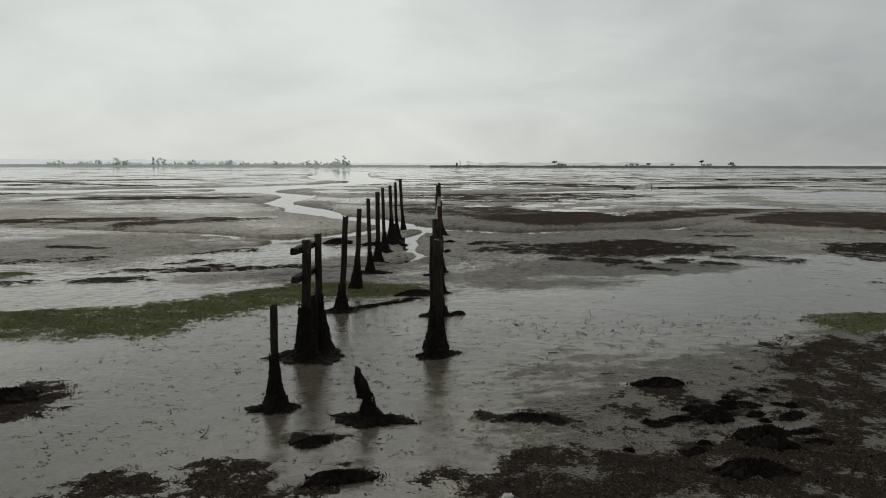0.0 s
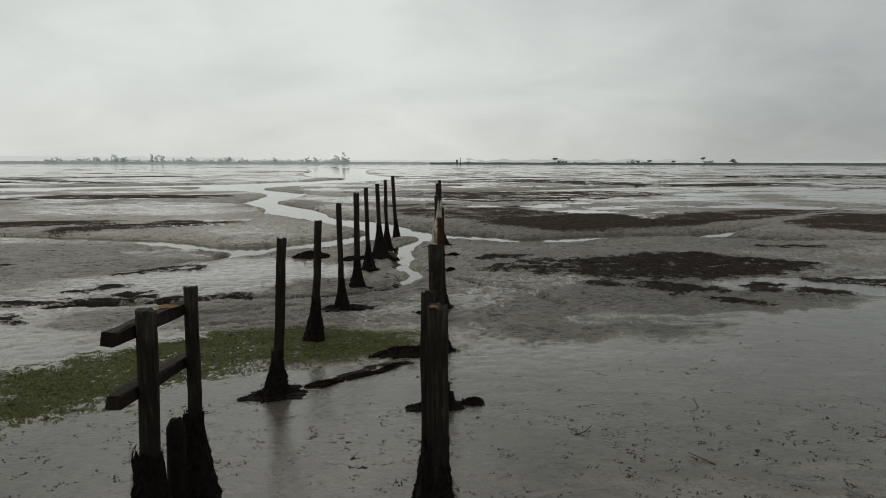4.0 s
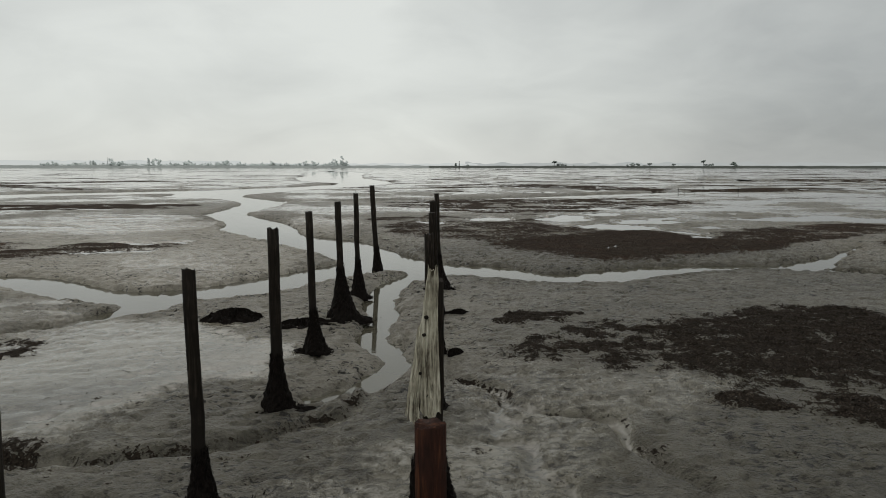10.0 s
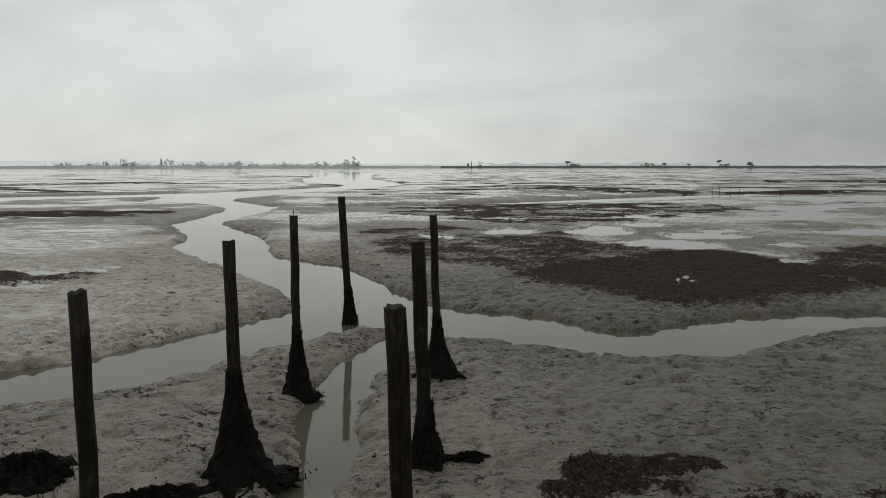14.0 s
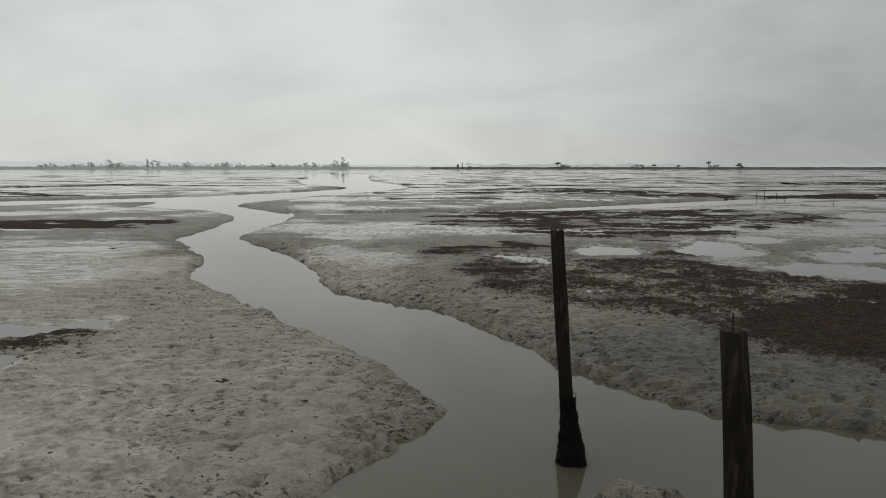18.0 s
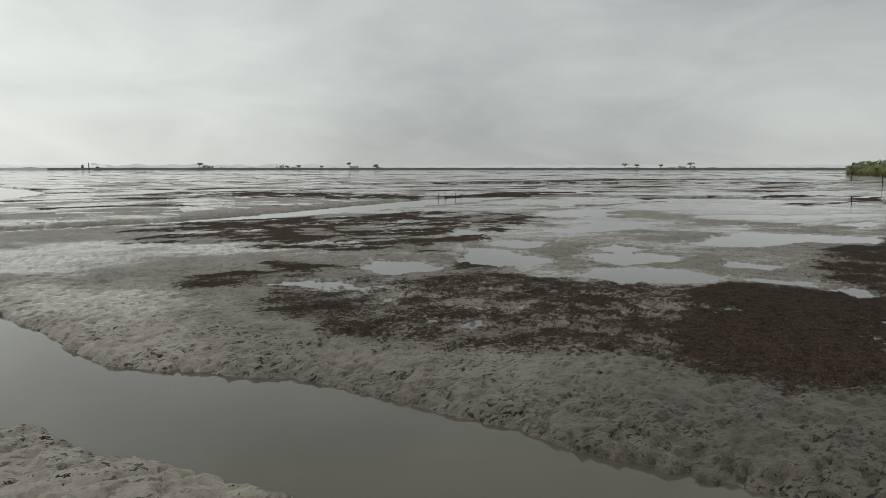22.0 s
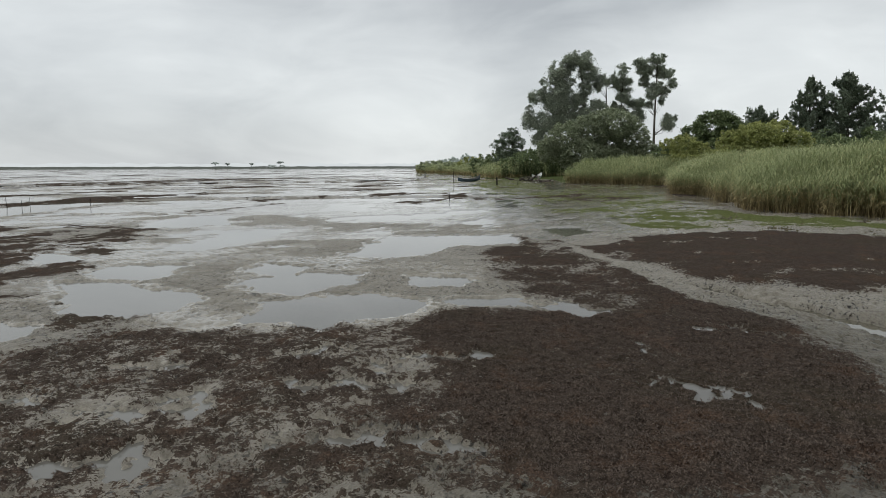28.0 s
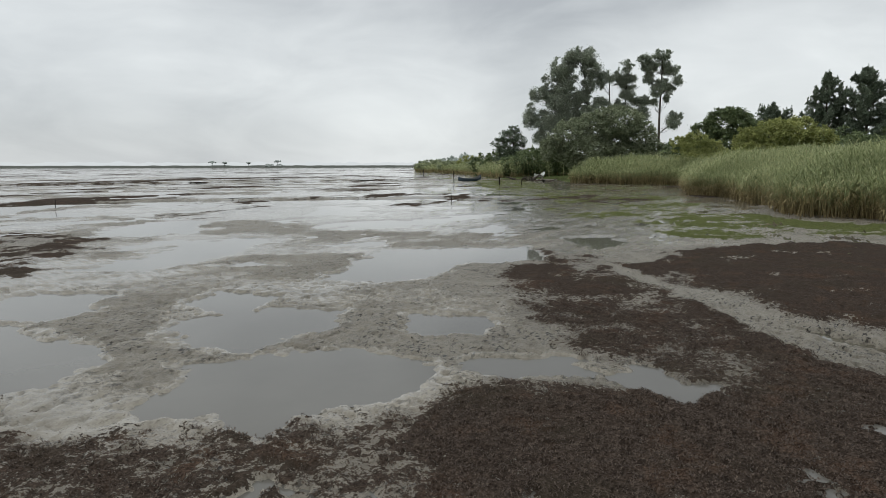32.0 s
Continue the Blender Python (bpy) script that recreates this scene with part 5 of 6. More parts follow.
def blob_points(blobs, count, r, shell=0.55, loose=0.13):
    """Points in ragged clusters within ellipsoids of x, y, z, rx, ry, rz."""
    vol = np.array([b[3] * b[4] * b[5] for b in blobs]) ** 0.75
    out = []
    for b, k in zip(blobs, (count * vol / vol.sum()).astype(int)):
        tufts = max(6, k // 22)
        u = r.normal(size=(tufts, 3))
        u /= np.linalg.norm(u, axis=1)[:, None]
        u *= (shell + (1 - shell) * r.random((tufts, 1))) * r.uniform(0.82, 1.10, (tufts, 1))
        pick = u[r.integers(0, tufts, k)] + r.normal(size=(k, 3)) * loose
        out.append(np.array(b[:3]) + pick * np.array(b[3:6]))
    return np.concatenate(out)


AX = Vector((0.88, 0.475, 0))      # along the bank's line of sight
SIDE = Vector((0.475, -0.88, 0))   # across it


def tree(name, x, y, label, category, blobs, count, leaf, leaf_mat, stems, bark=None, seed=1, group="", droop=0.0, shell=0.55, slim=0.45, loose=0.10, limbs=3, stout=0.45, gaps=None):
    """Trunk and limbs that reach into every leaf mass, and a crown of small sprays."""
    r = np.random.default_rng(seed)
    z0 = ground_z(x, y)
    ob = thing(name, x, y, z0, label, category, group)
    lines = []
    for sx, sy, top, rad, lx, ly in stems:
        pts = [(sx + lx * (k / 6) ** 1.3 + 0.15 * rad * r.normal(), sy + ly * (k / 6) ** 1.3 + 0.15 * rad * r.normal(), -0.4 + (top + 0.4) * k / 6) for k in range(7)]
        lines.append((pts, [rad * (1 - 0.8 * k / 6) for k in range(7)]))
    for b in blobs:
        best = min(lines[:len(stems)], key=lambda l: math.hypot(l[0][4][0] - b[0], l[0][4][1] - b[1]))
        k = max(1, min(5, int(6 * (b[2] - b[5]) / (best[0][6][2] + 0.01))))
        p, q = Vector(best[0][k]), Vector(b[:3])
        for _ in range(limbs):
            e = q + Vector([0.6 * b[3] * r.normal(), 0.6 * b[4] * r.normal(), 0.5 * b[5] * abs(r.normal())])
            mid = p.lerp(e, 0.5) + Vector((0, 0, -0.06 * (e - p).length))
            rad = best[1][k] * stout
            lines.append(([tuple(p), tuple(mid), tuple(e)], [rad, rad * 0.6, rad * 0.15]))
    part("trunk", branches("trunk", lines, bark or BARK), ob)
    points = blob_points(blobs, count, r, shell, loose if shell < 0.6 else 0.075)
    if gaps is not None:
        u = points @ np.array(SIDE)
        points = points[fbm(u, points[:, 2] * 1.2, 0.40, 3, seed, 0.6) + 0.07 * r.normal(size=len(points)) > gaps - 0.3 * sstep(18, 11, points[:, 2])]
    part("crown", leaves("crown", points, leaf, leaf_mat, r, droop, slim), ob)
    return ob




def across(items):
    """Leaf masses given as: across, height, deep, half width, half height -> x, y, z, rx, ry, rz."""
    out = []
    for u, h, d, w, k in items:
        p = SIDE * u + AX * d
        out.append((p[0], p[1], h, w, w, k))
    return out


def tufted(masses, count, seed):
    """Each leaf mass as a ragged heap of smaller tufts about a loose heart."""
    r = np.random.default_rng(seed)
    out = []
    for x, y, z, rx, ry, rz in masses:
        z = 0.955 * z
        out.append((x, y, z - 0.1 * rz, rx * 0.92, ry * 0.92, rz * 0.92))
        for _ in range(max(5, int(count * rx / 2.5))):
            d = r.normal(size=3)
            d /= np.linalg.norm(d)
            k = r.uniform(0.55, 1.08)
            q = r.uniform(0.20, 0.42)
            ball = q * (rx + rz) * 0.5
            out.append((x + d[0] * rx * k, y + d[1] * ry * k, z + d[2] * rz * k, ball, ball, ball * 0.9))
    return out


tree("eucalyptus_tree", 163, 79, "tall grey-green eucalyptus with open clumped crown", "tree",
     tufted(across([(-3.7, 27.6, -1, 3.7, 2.0), (-8.2, 24.2, 0, 3.1, 2.6), (-11.6, 22.3, 1, 1.2, 1.1), (-13.9, 18.5, -1, 1.8, 1.9), (-1.1, 24.5, 0, 2.9, 2.3), (1.8, 22.3, 1, 2.0, 2.3), (-1.9, 20.8, -1, 1.9, 2.3), (-7.3, 20.8, 0, 3.4, 2.7), (-11.0, 19.2, 1, 1.9, 2.3), (-8.3, 16.6, -1, 3.7, 2.7), (-3.7, 17.1, 0, 3.0, 2.3), (-15.1, 13.3, 1, 2.0, 2.9), (-11.0, 12.0, -1, 3.0, 2.7), (-6.3, 12.6, 0, 3.5, 2.4), (1.5, 16.7, 1, 2.4, 1.4), (-2.3, 13.7, -1, 3.3, 2.2), (-12.5, 8.3, 0, 2.4, 1.9)]), 13, 905),
     175000, 0.15, EUC_LEAF, [(0, 0, 26, 0.5, -1.5, 3.0), (-2, 5, 20, 0.4, -3, 5.5), (2, -3, 21, 0.4, 0.5, 0.5)], seed=5, group="eucalyptus trees", droop=0.5, shell=0.45, loose=0.17, limbs=1, stout=0.12, gaps=-0.27)
tree("eucalyptus_tree", 163, 72.2, "mid-sized eucalyptus with ragged upright crown", "tree",
     tufted(across([(0.0, 24.6, -1, 1.7, 1.5), (-2.1, 21.9, 0, 1.7, 1.7), (0.9, 20.9, 1, 2.3, 2.3), (0.4, 17.9, -1, 1.9, 1.5), (3.6, 16.5, 0, 2.4, 1.3), (-0.9, 14.8, 1, 2.7, 1.6), (3.7, 13.5, -1, 2.1, 1.9)]), 12, 906),
     46000, 0.145, EUC_LEAF, [(0, 0, 22, 0.3, 0.2, -0.3)], seed=16, group="eucalyptus trees", droop=0.5, shell=0.45, loose=0.17, limbs=1, stout=0.12, gaps=-0.27)
tree("eucalyptus_tree", 160, 65, "slender eucalyptus with bare lower trunk and airy crown", "tree",
     tufted(across([(-2.6, 25.1, -1, 1.7, 1.5), (1.2, 26.1, 0, 2.1, 1.2), (1.9, 23.7, 1, 2.3, 1.7), (4.9, 20.5, -1, 1.3, 1.3), (1.4, 19.7, 0, 1.9, 1.7), (-1.0, 21.6, 1, 1.3, 1.7), (3.9, 11.3, -1, 1.7, 1.8), (2.8, 16.7, 0, 0.9, 1.2), (0.4, 15.8, 1, 1.2, 1.0), (5.8, 12.4, -1, 0.6, 0.8), (-1.0, 23.6, 0, 1.9, 1.5), (4.2, 23.0, 1, 1.7, 1.4), (0.2, 18.0, -1, 1.5, 1.3), (3.4, 19.0, 1, 1.5, 1.1)]), 12, 907),
     58000, 0.14, EUC_LEAF, [(0.6, -1.2, 25, 0.36, 0.1, -0.2)], seed=6, group="eucalyptus trees", droop=0.5, shell=0.45, loose=0.17, limbs=1, stout=0.12, gaps=-0.27)
tree("willow_bush", 116, 62, "large rounded grey-green willow bush behind reeds", "bush",
     across([(0.8, 8.9, -1, 4.0, 2.7), (3.9, 6.8, 0, 3.3, 2.7), (-2.6, 7.9, 1, 3.7, 2.9), (-7.2, 5.9, -1, 3.5, 3.5), (-3.6, 4.0, 0, 5.3, 2.7), (3.0, 3.7, 1, 4.6, 2.3), (7.0, 4.1, -1, 2.3, 1.9), (-9.8, 4.7, 0, 2.3, 2.3), (-0.7, 10.3, 1, 2.3, 1.3)]),
     42000, 0.22, BUSH_LEAF, [(0, 0, 8, 0.3, 0.4, 1), (2, -4, 7, 0.25, 1, -1)], seed=7, group="bushes on the bank", shell=0.8)
tree("olive_bush", 124, 78, "dense dark olive bush beside the willow", "bush",
     across([(0, 2.6, 0, 4.0, 2.6), (-4.5, 1.8, 0, 3.2, 1.9), (4, 3.0, 1, 3.6, 2.6)]), 11000, 0.24, DARK_LEAF, [(0, 0, 3.5, 0.2, 0.4, 0.3)], seed=8, group="bushes on the bank", shell=0.8)
tree("pine_tree", 136, 88, "small spreading dark pine", "tree", across([(-0.8, 8.0, -1, 2.6, 1.5), (-2.8, 6.7, 0, 2.0, 1.1), (1.2, 6.9, 1, 2.0, 1.3), (-0.2, 9.3, -1, 1.6, 0.9), (-1.4, 5.2, 0, 2.6, 1.0), (1.0, 4.6, 0, 2.2, 1.0), (-2.0, 3.2, 1, 2.4, 1.3)]), 13000, 0.20, PINE_LEAF,
     [(0, 0, 7.5, 0.22, 0.1, 0.1), (0.8, -1.2, 6.5, 0.16, 0.5, -0.6)], seed=9, group="pines on the bank", slim=0.25)
tree("broad_tree", 107, 42, "broad dark green tree with domed crown", "tree", across([(-1.5, 7.1, -1, 3.4, 2.1), (-4.5, 5.5, 0, 2.3, 2.1), (1.1, 6.5, 1, 2.1, 2.0), (-2.1, 8.4, -1, 2.5, 1.0), (-1.5, 4.4, 0, 4.1, 1.6)]), 17000, 0.21, DARK_LEAF,
     [(0, 0, 7, 0.3, 0.3, 0.2), (1, -1, 6, 0.22, 1, -1)], seed=10, group="trees on the bank", shell=0.8)
tree("light_bush", 92, 44, "fresh light green bush in the reeds", "bush", across([(-1.6, 4.6, -1, 1.9, 1.5), (0.8, 3.9, 0, 1.6, 1.3), (-3.0, 4.6, 1, 1.2, 1.1), (-0.6, 3.1, -1, 3.0, 1.0), (2.2, 3.2, 0, 1.2, 0.9)]), 12000, 0.14, LIGHT_LEAF, [(0, 0, 3.4, 0.12, 0.2, 0.2)], seed=11,
     group="bushes on the bank", shell=0.75)
tree("yellow_bush", 76.5, 35, "tall yellow-green willow bush above the reeds", "bush", across([(-0.6, 5.0, -1, 2.3, 1.5), (1.9, 5.4, 0, 1.9, 1.4), (-2.4, 4.4, 1, 1.7, 1.4), (3.3, 4.5, -1, 1.5, 1.5), (-0.6, 3.5, 0, 3.2, 1.0), (-3.4, 3.4, -1, 1.2, 0.9)]), 21000, 0.14, LIGHT_LEAF,
     [(0, 0, 4, 0.16, 0.4, 0.2), (0.6, -1, 4, 0.13, 0.6, -0.8)], seed=12, group="bushes on the bank", shell=0.75)
tree("dark_shrub", 88, 25, "low dark evergreen shrub behind the reeds", "bush", across([(-3, 2.8, 0, 3.0, 2.0), (1.5, 3.0, 0, 3.2, 2.1), (6, 3.0, 0, 3.2, 2.0), (10, 2.8, 0, 3, 2)]), 13000, 0.19, DARK_LEAF, [(0, 0, 3.0, 0.16, 0.2, 0.2)], seed=13,
     group="bushes on the bank", shell=0.8)


def shaggy_pine(x, y, high, wide, foot, count, seed, label, lean=0.0):
    """A pine: whorls of rising branches, each hung with needle tufts and upright candles."""
    r = np.random.default_rng(seed)
    masses = []
    whorls = 10
    for k in range(whorls):
        f = k / (whorls - 1)
        level = foot + (high - foot) * f * 0.93
        reach = wide * (1 - f) ** 0.55 * r.uniform(0.72, 1.15) + 0.35
        turn = r.uniform(0, 6.28)
        for j in range(6 if f < 0.7 else 4):
            a = turn + 6.28 * j / 6 + r.normal() * 0.25
            far_out = reach * r.uniform(0.7, 1.1)
            for q in (0.35, 0.6, 0.82, 1.0):
                u, d = far_out * q * math.cos(a), far_out * q * math.sin(a)
                rise = 0.42 * far_out * q ** 1.6
                w = 0.26 + 0.075 * wide * (1.1 - q * 0.6)
                masses.append((u + lean * f, level + rise, d, w, 0.45 * w + 0.12))
                masses.append((u + lean * f + 0.15 * r.normal(), level + rise + 0.42, d + 0.15 * r.normal(), 0.15, 0.42))
    masses.append((lean, high - 0.3, 0, 0.18, 0.8))
    return tree("pine_tree", x, y, label, "tree", across(masses), count, 0.17, PINE_LEAF, [(0, 0, high - 0.5, 0.25, 0.1, 0.1)], seed=seed, group="pines on the bank", droop=-0.9, slim=0.2, shell=0.3, loose=0.2, limbs=1, stout=0.12)


shaggy_pine(105.0, 31.2, 13.0, 3.8, 3.6, 44000, 71, "dark green pine with upright branch tips")
shaggy_pine(104, 26.6, 13.2, 4.8, 3.2, 62000, 72, "tall dark pine with spreading upright branch tips", -0.4)
shaggy_pine(112, 38.0, 9.8, 4.4, 2.5, 36000, 73, "low dark pine between the bushes")
shaggy_pine(106, 20.5, 11.0, 4.6, 2.0, 36000, 74, "dark green pine at the end of the row")
for k, (x, y, d) in enumerate([(136, 66, 0), (122, 53, 0), (116, 49, 0), (132, 80, 0), (150, 98, 0), (99, 20, 0), (98, 31, 0), (99, 26, 0)]):
    tree("dark_shrub", x, y, "dark evergreen shrub filling the bank", "bush", across([(-3, 2.6, 0, 3.6, 2.6), (2, 3.0, 0, 4.0, 3.0), (6, 2.2, 0, 3, 2.2)]), 5000, 0.28, DARK_LEAF, [(0, 0, 3.2, 0.16, 0.2, 0.2)], seed=30 + k,
         group="bushes on the bank", shell=0.75)


def reeds(name, count, front, deep, near, far, size, seed, label):
    """Upright stalks with drooping blades, thick along the water's edge."""
    r = np.random.default_rng(seed)
    seg = [(Vector((*a, 0)), Vector((*b, 0))) for a, b in zip(BANK[:-1], BANK[1:])]
    seg = seg[near:far]
    length = np.array([(b - a).length for a, b in seg])
    which = r.choice(len(seg), count, p=length / length.sum())
    A = np.array([[*a[:2]] for a, b in seg])[which]
    B = np.array([[*b[:2]] for a, b in seg])[which]
    t = r.random((count, 1))
    n = (B - A) / np.linalg.norm(B - A, axis=1)[:, None]
    n = np.stack([n[:, 1], -n[:, 0]], 1)
    d = front + (deep - front) * r.random((count, 1)) ** 1.6
    xy = A + t * (B - A) + n * d + r.normal(size=(count, 2)) * 0.3
    xy = xy + 1.5 * np.stack([fbm(xy[:, 0], xy[:, 1], 0.25, 2, 3), fbm(xy[:, 0], xy[:, 1], 0.25, 2, 4)], 1)
    g = ground_fields(xy[:, 0], xy[:, 1])
    ok = g["bank"] > -1.3
    xy, z = xy[ok], g["z"][ok]
    m = len(xy)
    h = (2.85 + 0.5 * fbm(xy[:, 0], xy[:, 1], 0.2, 2, 9) + 0.28 * r.normal(size=m)) * np.clip(0.62 + 0.13 * g["bank"][ok], 0.42, 1.0)
    lean = r.normal(size=(m, 2)) * 0.19 + 0.16 * np.stack([fbm(xy[:, 0], xy[:, 1], 0.5, 2, 13), fbm(xy[:, 0], xy[:, 1], 0.5, 2, 14)], 1)
    verts, faces = [], []
    base = np.column_stack([xy, z - 0.05])
    top = base + np.column_stack([lean * h[:, None] * 0.7, h])
    a = r.uniform(0, 6.28, m)
    w = np.column_stack([np.cos(a), np.sin(a), np.zeros(m)]) * 0.012 * size
    stalk = np.stack([base - w, base + w, top + w * 0.4, top - w * 0.4], 1)
    blades = [stalk]
    for k in range(6):
        f = r.uniform(0.25 if k < 4 else 0.02, 1.0, m)[:, None]
        p = base + (top - base) * f
        b = r.uniform(0, 6.28, m)
        out = np.column_stack([np.cos(b), np.sin(b), np.zeros(m)])
        side = np.column_stack([-np.sin(b), np.cos(b), np.zeros(m)]) * (0.015 * size)
        long = r.uniform(0.45, 0.85, m)[:, None]
        rise = r.uniform(-0.15, 0.95, m)[:, None]
        mid = p + out * long * 0.5 + np.array([0, 0, 1]) * long * (0.35 + 0.3 * rise)
        tip = p + out * long + np.array([0, 0, 1]) * long * rise * 0.6
        blades.append(np.stack([p, mid - side, tip, mid + side], 1))
    q = np.concatenate(blades)
    faces = np.arange(len(q) * 4).reshape(-1, 4)
    return tagged(new(name, mesh_from(name, q.reshape(-1, 3), faces, REED, smooth=False)), label, "reeds", kind="stuff")


reeds("reed_bed", 32000, -0.9, 9.0, 1, 8, 1.3, 81, "tall green reeds with straw-coloured feet along the mud")
reeds("reed_bed_beyond", 12000, 0.0, 12.0, 7, 11, 2.0, 82, "pale green reeds on the bank before the trees")
reeds("reed_bed_distant", 9000, 0.5, 16.0, 13, 17, 3.5, 83, "distant pale green reeds on the shore")


# ---- the far shore ----
def shore_arc(name, r0, r1, a0, a1, high, material, label, seed, n=220, uneven=0.5):
    """A long low bank of land at the water's far edge."""
    r = np.random.default_rng(seed)
    verts, faces = [], []
    az = np.radians(np.linspace(a0, a1, n))
    up = high * (1 + uneven * fbm(az * 40, az * 0 + seed, 1.0, 4, seed))
    for k in range(n):
        s, c = math.sin(az[k]), math.cos(az[k])
        for q, h in ((r0, -0.3), (r0 + (r1 - r0) * 0.2, up[k] * 0.85), (r0 + (r1 - r0) * 0.6, up[k]), (r1, up[k] * 0.9), (r1 + 5, -0.3)):
            verts.append((q * s, 25 + q * c, h))
    for k in range(n - 1):
        for j in range(4):
            faces.append((k * 5 + j, k * 5 + j + 1, (k + 1) * 5 + j + 1, (k + 1) * 5 + j))
    return tagged(new(name, mesh_from(name, verts, faces, material)), label, "shore", kind="structure")


FAR_LAND = plain_material("far_marsh", (0.055, 0.062, 0.052), (0.085, 0.092, 0.078), 0.02, 0.95)
# Backdrop colour that glows: the hills' haze is put into emission.
def haze_glow_material(name, low, high):
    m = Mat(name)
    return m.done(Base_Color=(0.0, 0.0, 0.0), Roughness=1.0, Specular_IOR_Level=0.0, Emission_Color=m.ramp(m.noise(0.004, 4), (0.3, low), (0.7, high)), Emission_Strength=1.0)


HAZE_HILL = haze_glow_material("hazy_hill_glow", (0.545, 0.575, 0.560), (0.575, 0.605, 0.590))
# Dimmer painted glow for the hills below the darker right-hand sky.
DIM_HILL = haze_glow_material("dim_hazy_hill_glow", (0.405, 0.430, 0.422), (0.430, 0.455, 0.447))
# Left shore: mist put into a much paler base colour.
HAZE_LAND = plain_material("hazy_far_marsh", (0.28, 0.30, 0.285), (0.35, 0.37, 0.355), 0.02, 0.95)
shore_arc("far_shore", 900, 980, -1, 62, 2.8, FAR_LAND, "low dark marsh bank across the water", 21, 200, 0.35)
shore_arc("far_shore", 905, 985, -48, -1, 3.0, HAZE_LAND, "low misty marsh bank across the water", 24, 200, 0.35)
shore_arc("backdrop", 2300, 2500, -48, -16, 19, HAZE_HILL, "low hills with pale mist put in as glow", 22, 260, 0.3)
shore_arc("backdrop", 2320, 2520, -17, 3, 11, HAZE_HILL, "low hills with pale mist put in as glow", 29, 160, 0.5)
shore_arc("backdrop", 2400, 2550, 2, 62, 13, DIM_HILL, "low hills with pale mist put in as glow", 23, 260, 0.8)


def far_tree(az, high, wide, seed, dist=930, kind="round", leaf=None):
    s, c = math.sin(radians(az)), math.cos(radians(az))
    r = np.random.default_rng(seed)
    x, y = dist * s, 25 + dist * c
    ob = thing("far_tree", x, y, 0.0, "misty grey tree on the far shore", "tree", "trees on the far shore")
    if kind == "round":
        blobs = [(wide * 0.3 * r.normal(), 0, high * 0.62 + 0.1 * high * r.normal(), wide * 0.45, wide * 0.45, high * 0.34) for _ in range(3)]
    elif kind == "dome":
        blobs = [(wide * 0.22 * k, 0, high * (0.5 - 0.12 * abs(k)), wide * 0.28, wide * 0.3, high * 0.42) for k in (-1, 0, 1)]
    elif kind == "umbrella":
        blobs = [(wide * 0.2 * (k - 1), 0, high * 0.86, wide * 0.34, wide * 0.34, high * 0.13) for k in range(3)]
    elif kind == "spindly":
        blobs = [(wide * 0.1 * r.normal(), 0, high * f, wide * (0.42 - 0.3 * f), wide * 0.3, high * 0.12) for f in (0.35, 0.55, 0.75, 0.92)]
    else:
        blobs = [(wide * 0.36 * (k - 1.5), 0, high * 0.42, wide * 0.26, wide * 0.2, high * (0.5 + 0.12 * r.normal())) for k in range(4)]
    part("trunk", branches("trunk", [([(0, 0, -0.5), (0, 0, high * 0.5), (0, 0, high * 0.9)], [0.5, 0.35, 0.1])], HAZY_BARK), ob)
    part("crown", leaves("crown", blob_points(blobs, 420, r, 0.5), 0.9, leaf or FAR_LEAF, r, 0, 0.6), ob)


# bearing, height, width, shape
for k, (az, h, w, kind) in enumerate([
        (-29.6, 8, 12, "low"), (-28.0, 6, 9, "low"), (-26.7, 8, 6, "round"), (-25.7, 14, 13, "round"), (-24.9, 8, 9, "round"), (-23.9, 5, 14, "low"), (-22.9, 12, 8, "spindly"), (-22.2, 11, 11, "round"), (-21.1, 6, 8, "low"),
        (-20.2, 9, 10, "round"), (-19.0, 7, 16, "low"), (-17.9, 9, 18, "low"), (-17.0, 9, 12, "round"), (-15.8, 7, 14, "low"), (-14.6, 6, 16, "low"), (-13.6, 8, 8, "round"), (-12.7, 6, 12, "low"), (-11.1, 9, 10, "spindly"),
        (-10.4, 9, 11, "spindly"), (-9.6, 8, 14, "low"), (-8.7, 11, 12, "round"), (-8.1, 15, 9, "spindly"), (-7.8, 9, 6, "round")]):
    far_tree(az, h, w, 100 + k, 930, kind)
for k, (az, h, w, kind) in enumerate([
        (1.2, 6, 4, "spindly"), (2.3, 4, 3, "round"), (9.3, 9, 7, "umbrella"), (9.9, 6, 9, "low"), (11.0, 3.5, 4, "low"), (15.6, 8, 21, "dome"), (16.8, 6, 5, "umbrella"), (18.6, 5, 5, "umbrella"), (20.8, 10, 7, "umbrella"), (21.2, 6, 9, "low"),
        (23.1, 8, 8, "round"), (43.0, 8, 8, "umbrella"), (43.9, 7, 7, "umbrella"), (45.7, 7, 6, "umbrella"), (47.6, 5, 24, "low"), (47.9, 9, 8, "umbrella")]):
    far_tree(az, h, w, 150 + k, 920, kind, MID_LEAF)
for k in range(30):
    far_tree(-30 + 0.75 * k, 4.5 + 2.5 * math.sin(k * 1.7) ** 2, 17, 260 + k, 950, "low")
# the wooded point where the near bank runs out
for k, (az, d, h, w) in enumerate([(60.4, 560, 5, 14), (60.9, 520, 7, 18), (61.5, 480, 9, 20), (62.1, 450, 10, 20), (62.7, 420, 9, 18), (63.3, 380, 8, 16), (61.2, 600, 8, 20)]):
    far_tree(az, h, w, 190 + k, d, "low", MID_LEAF)
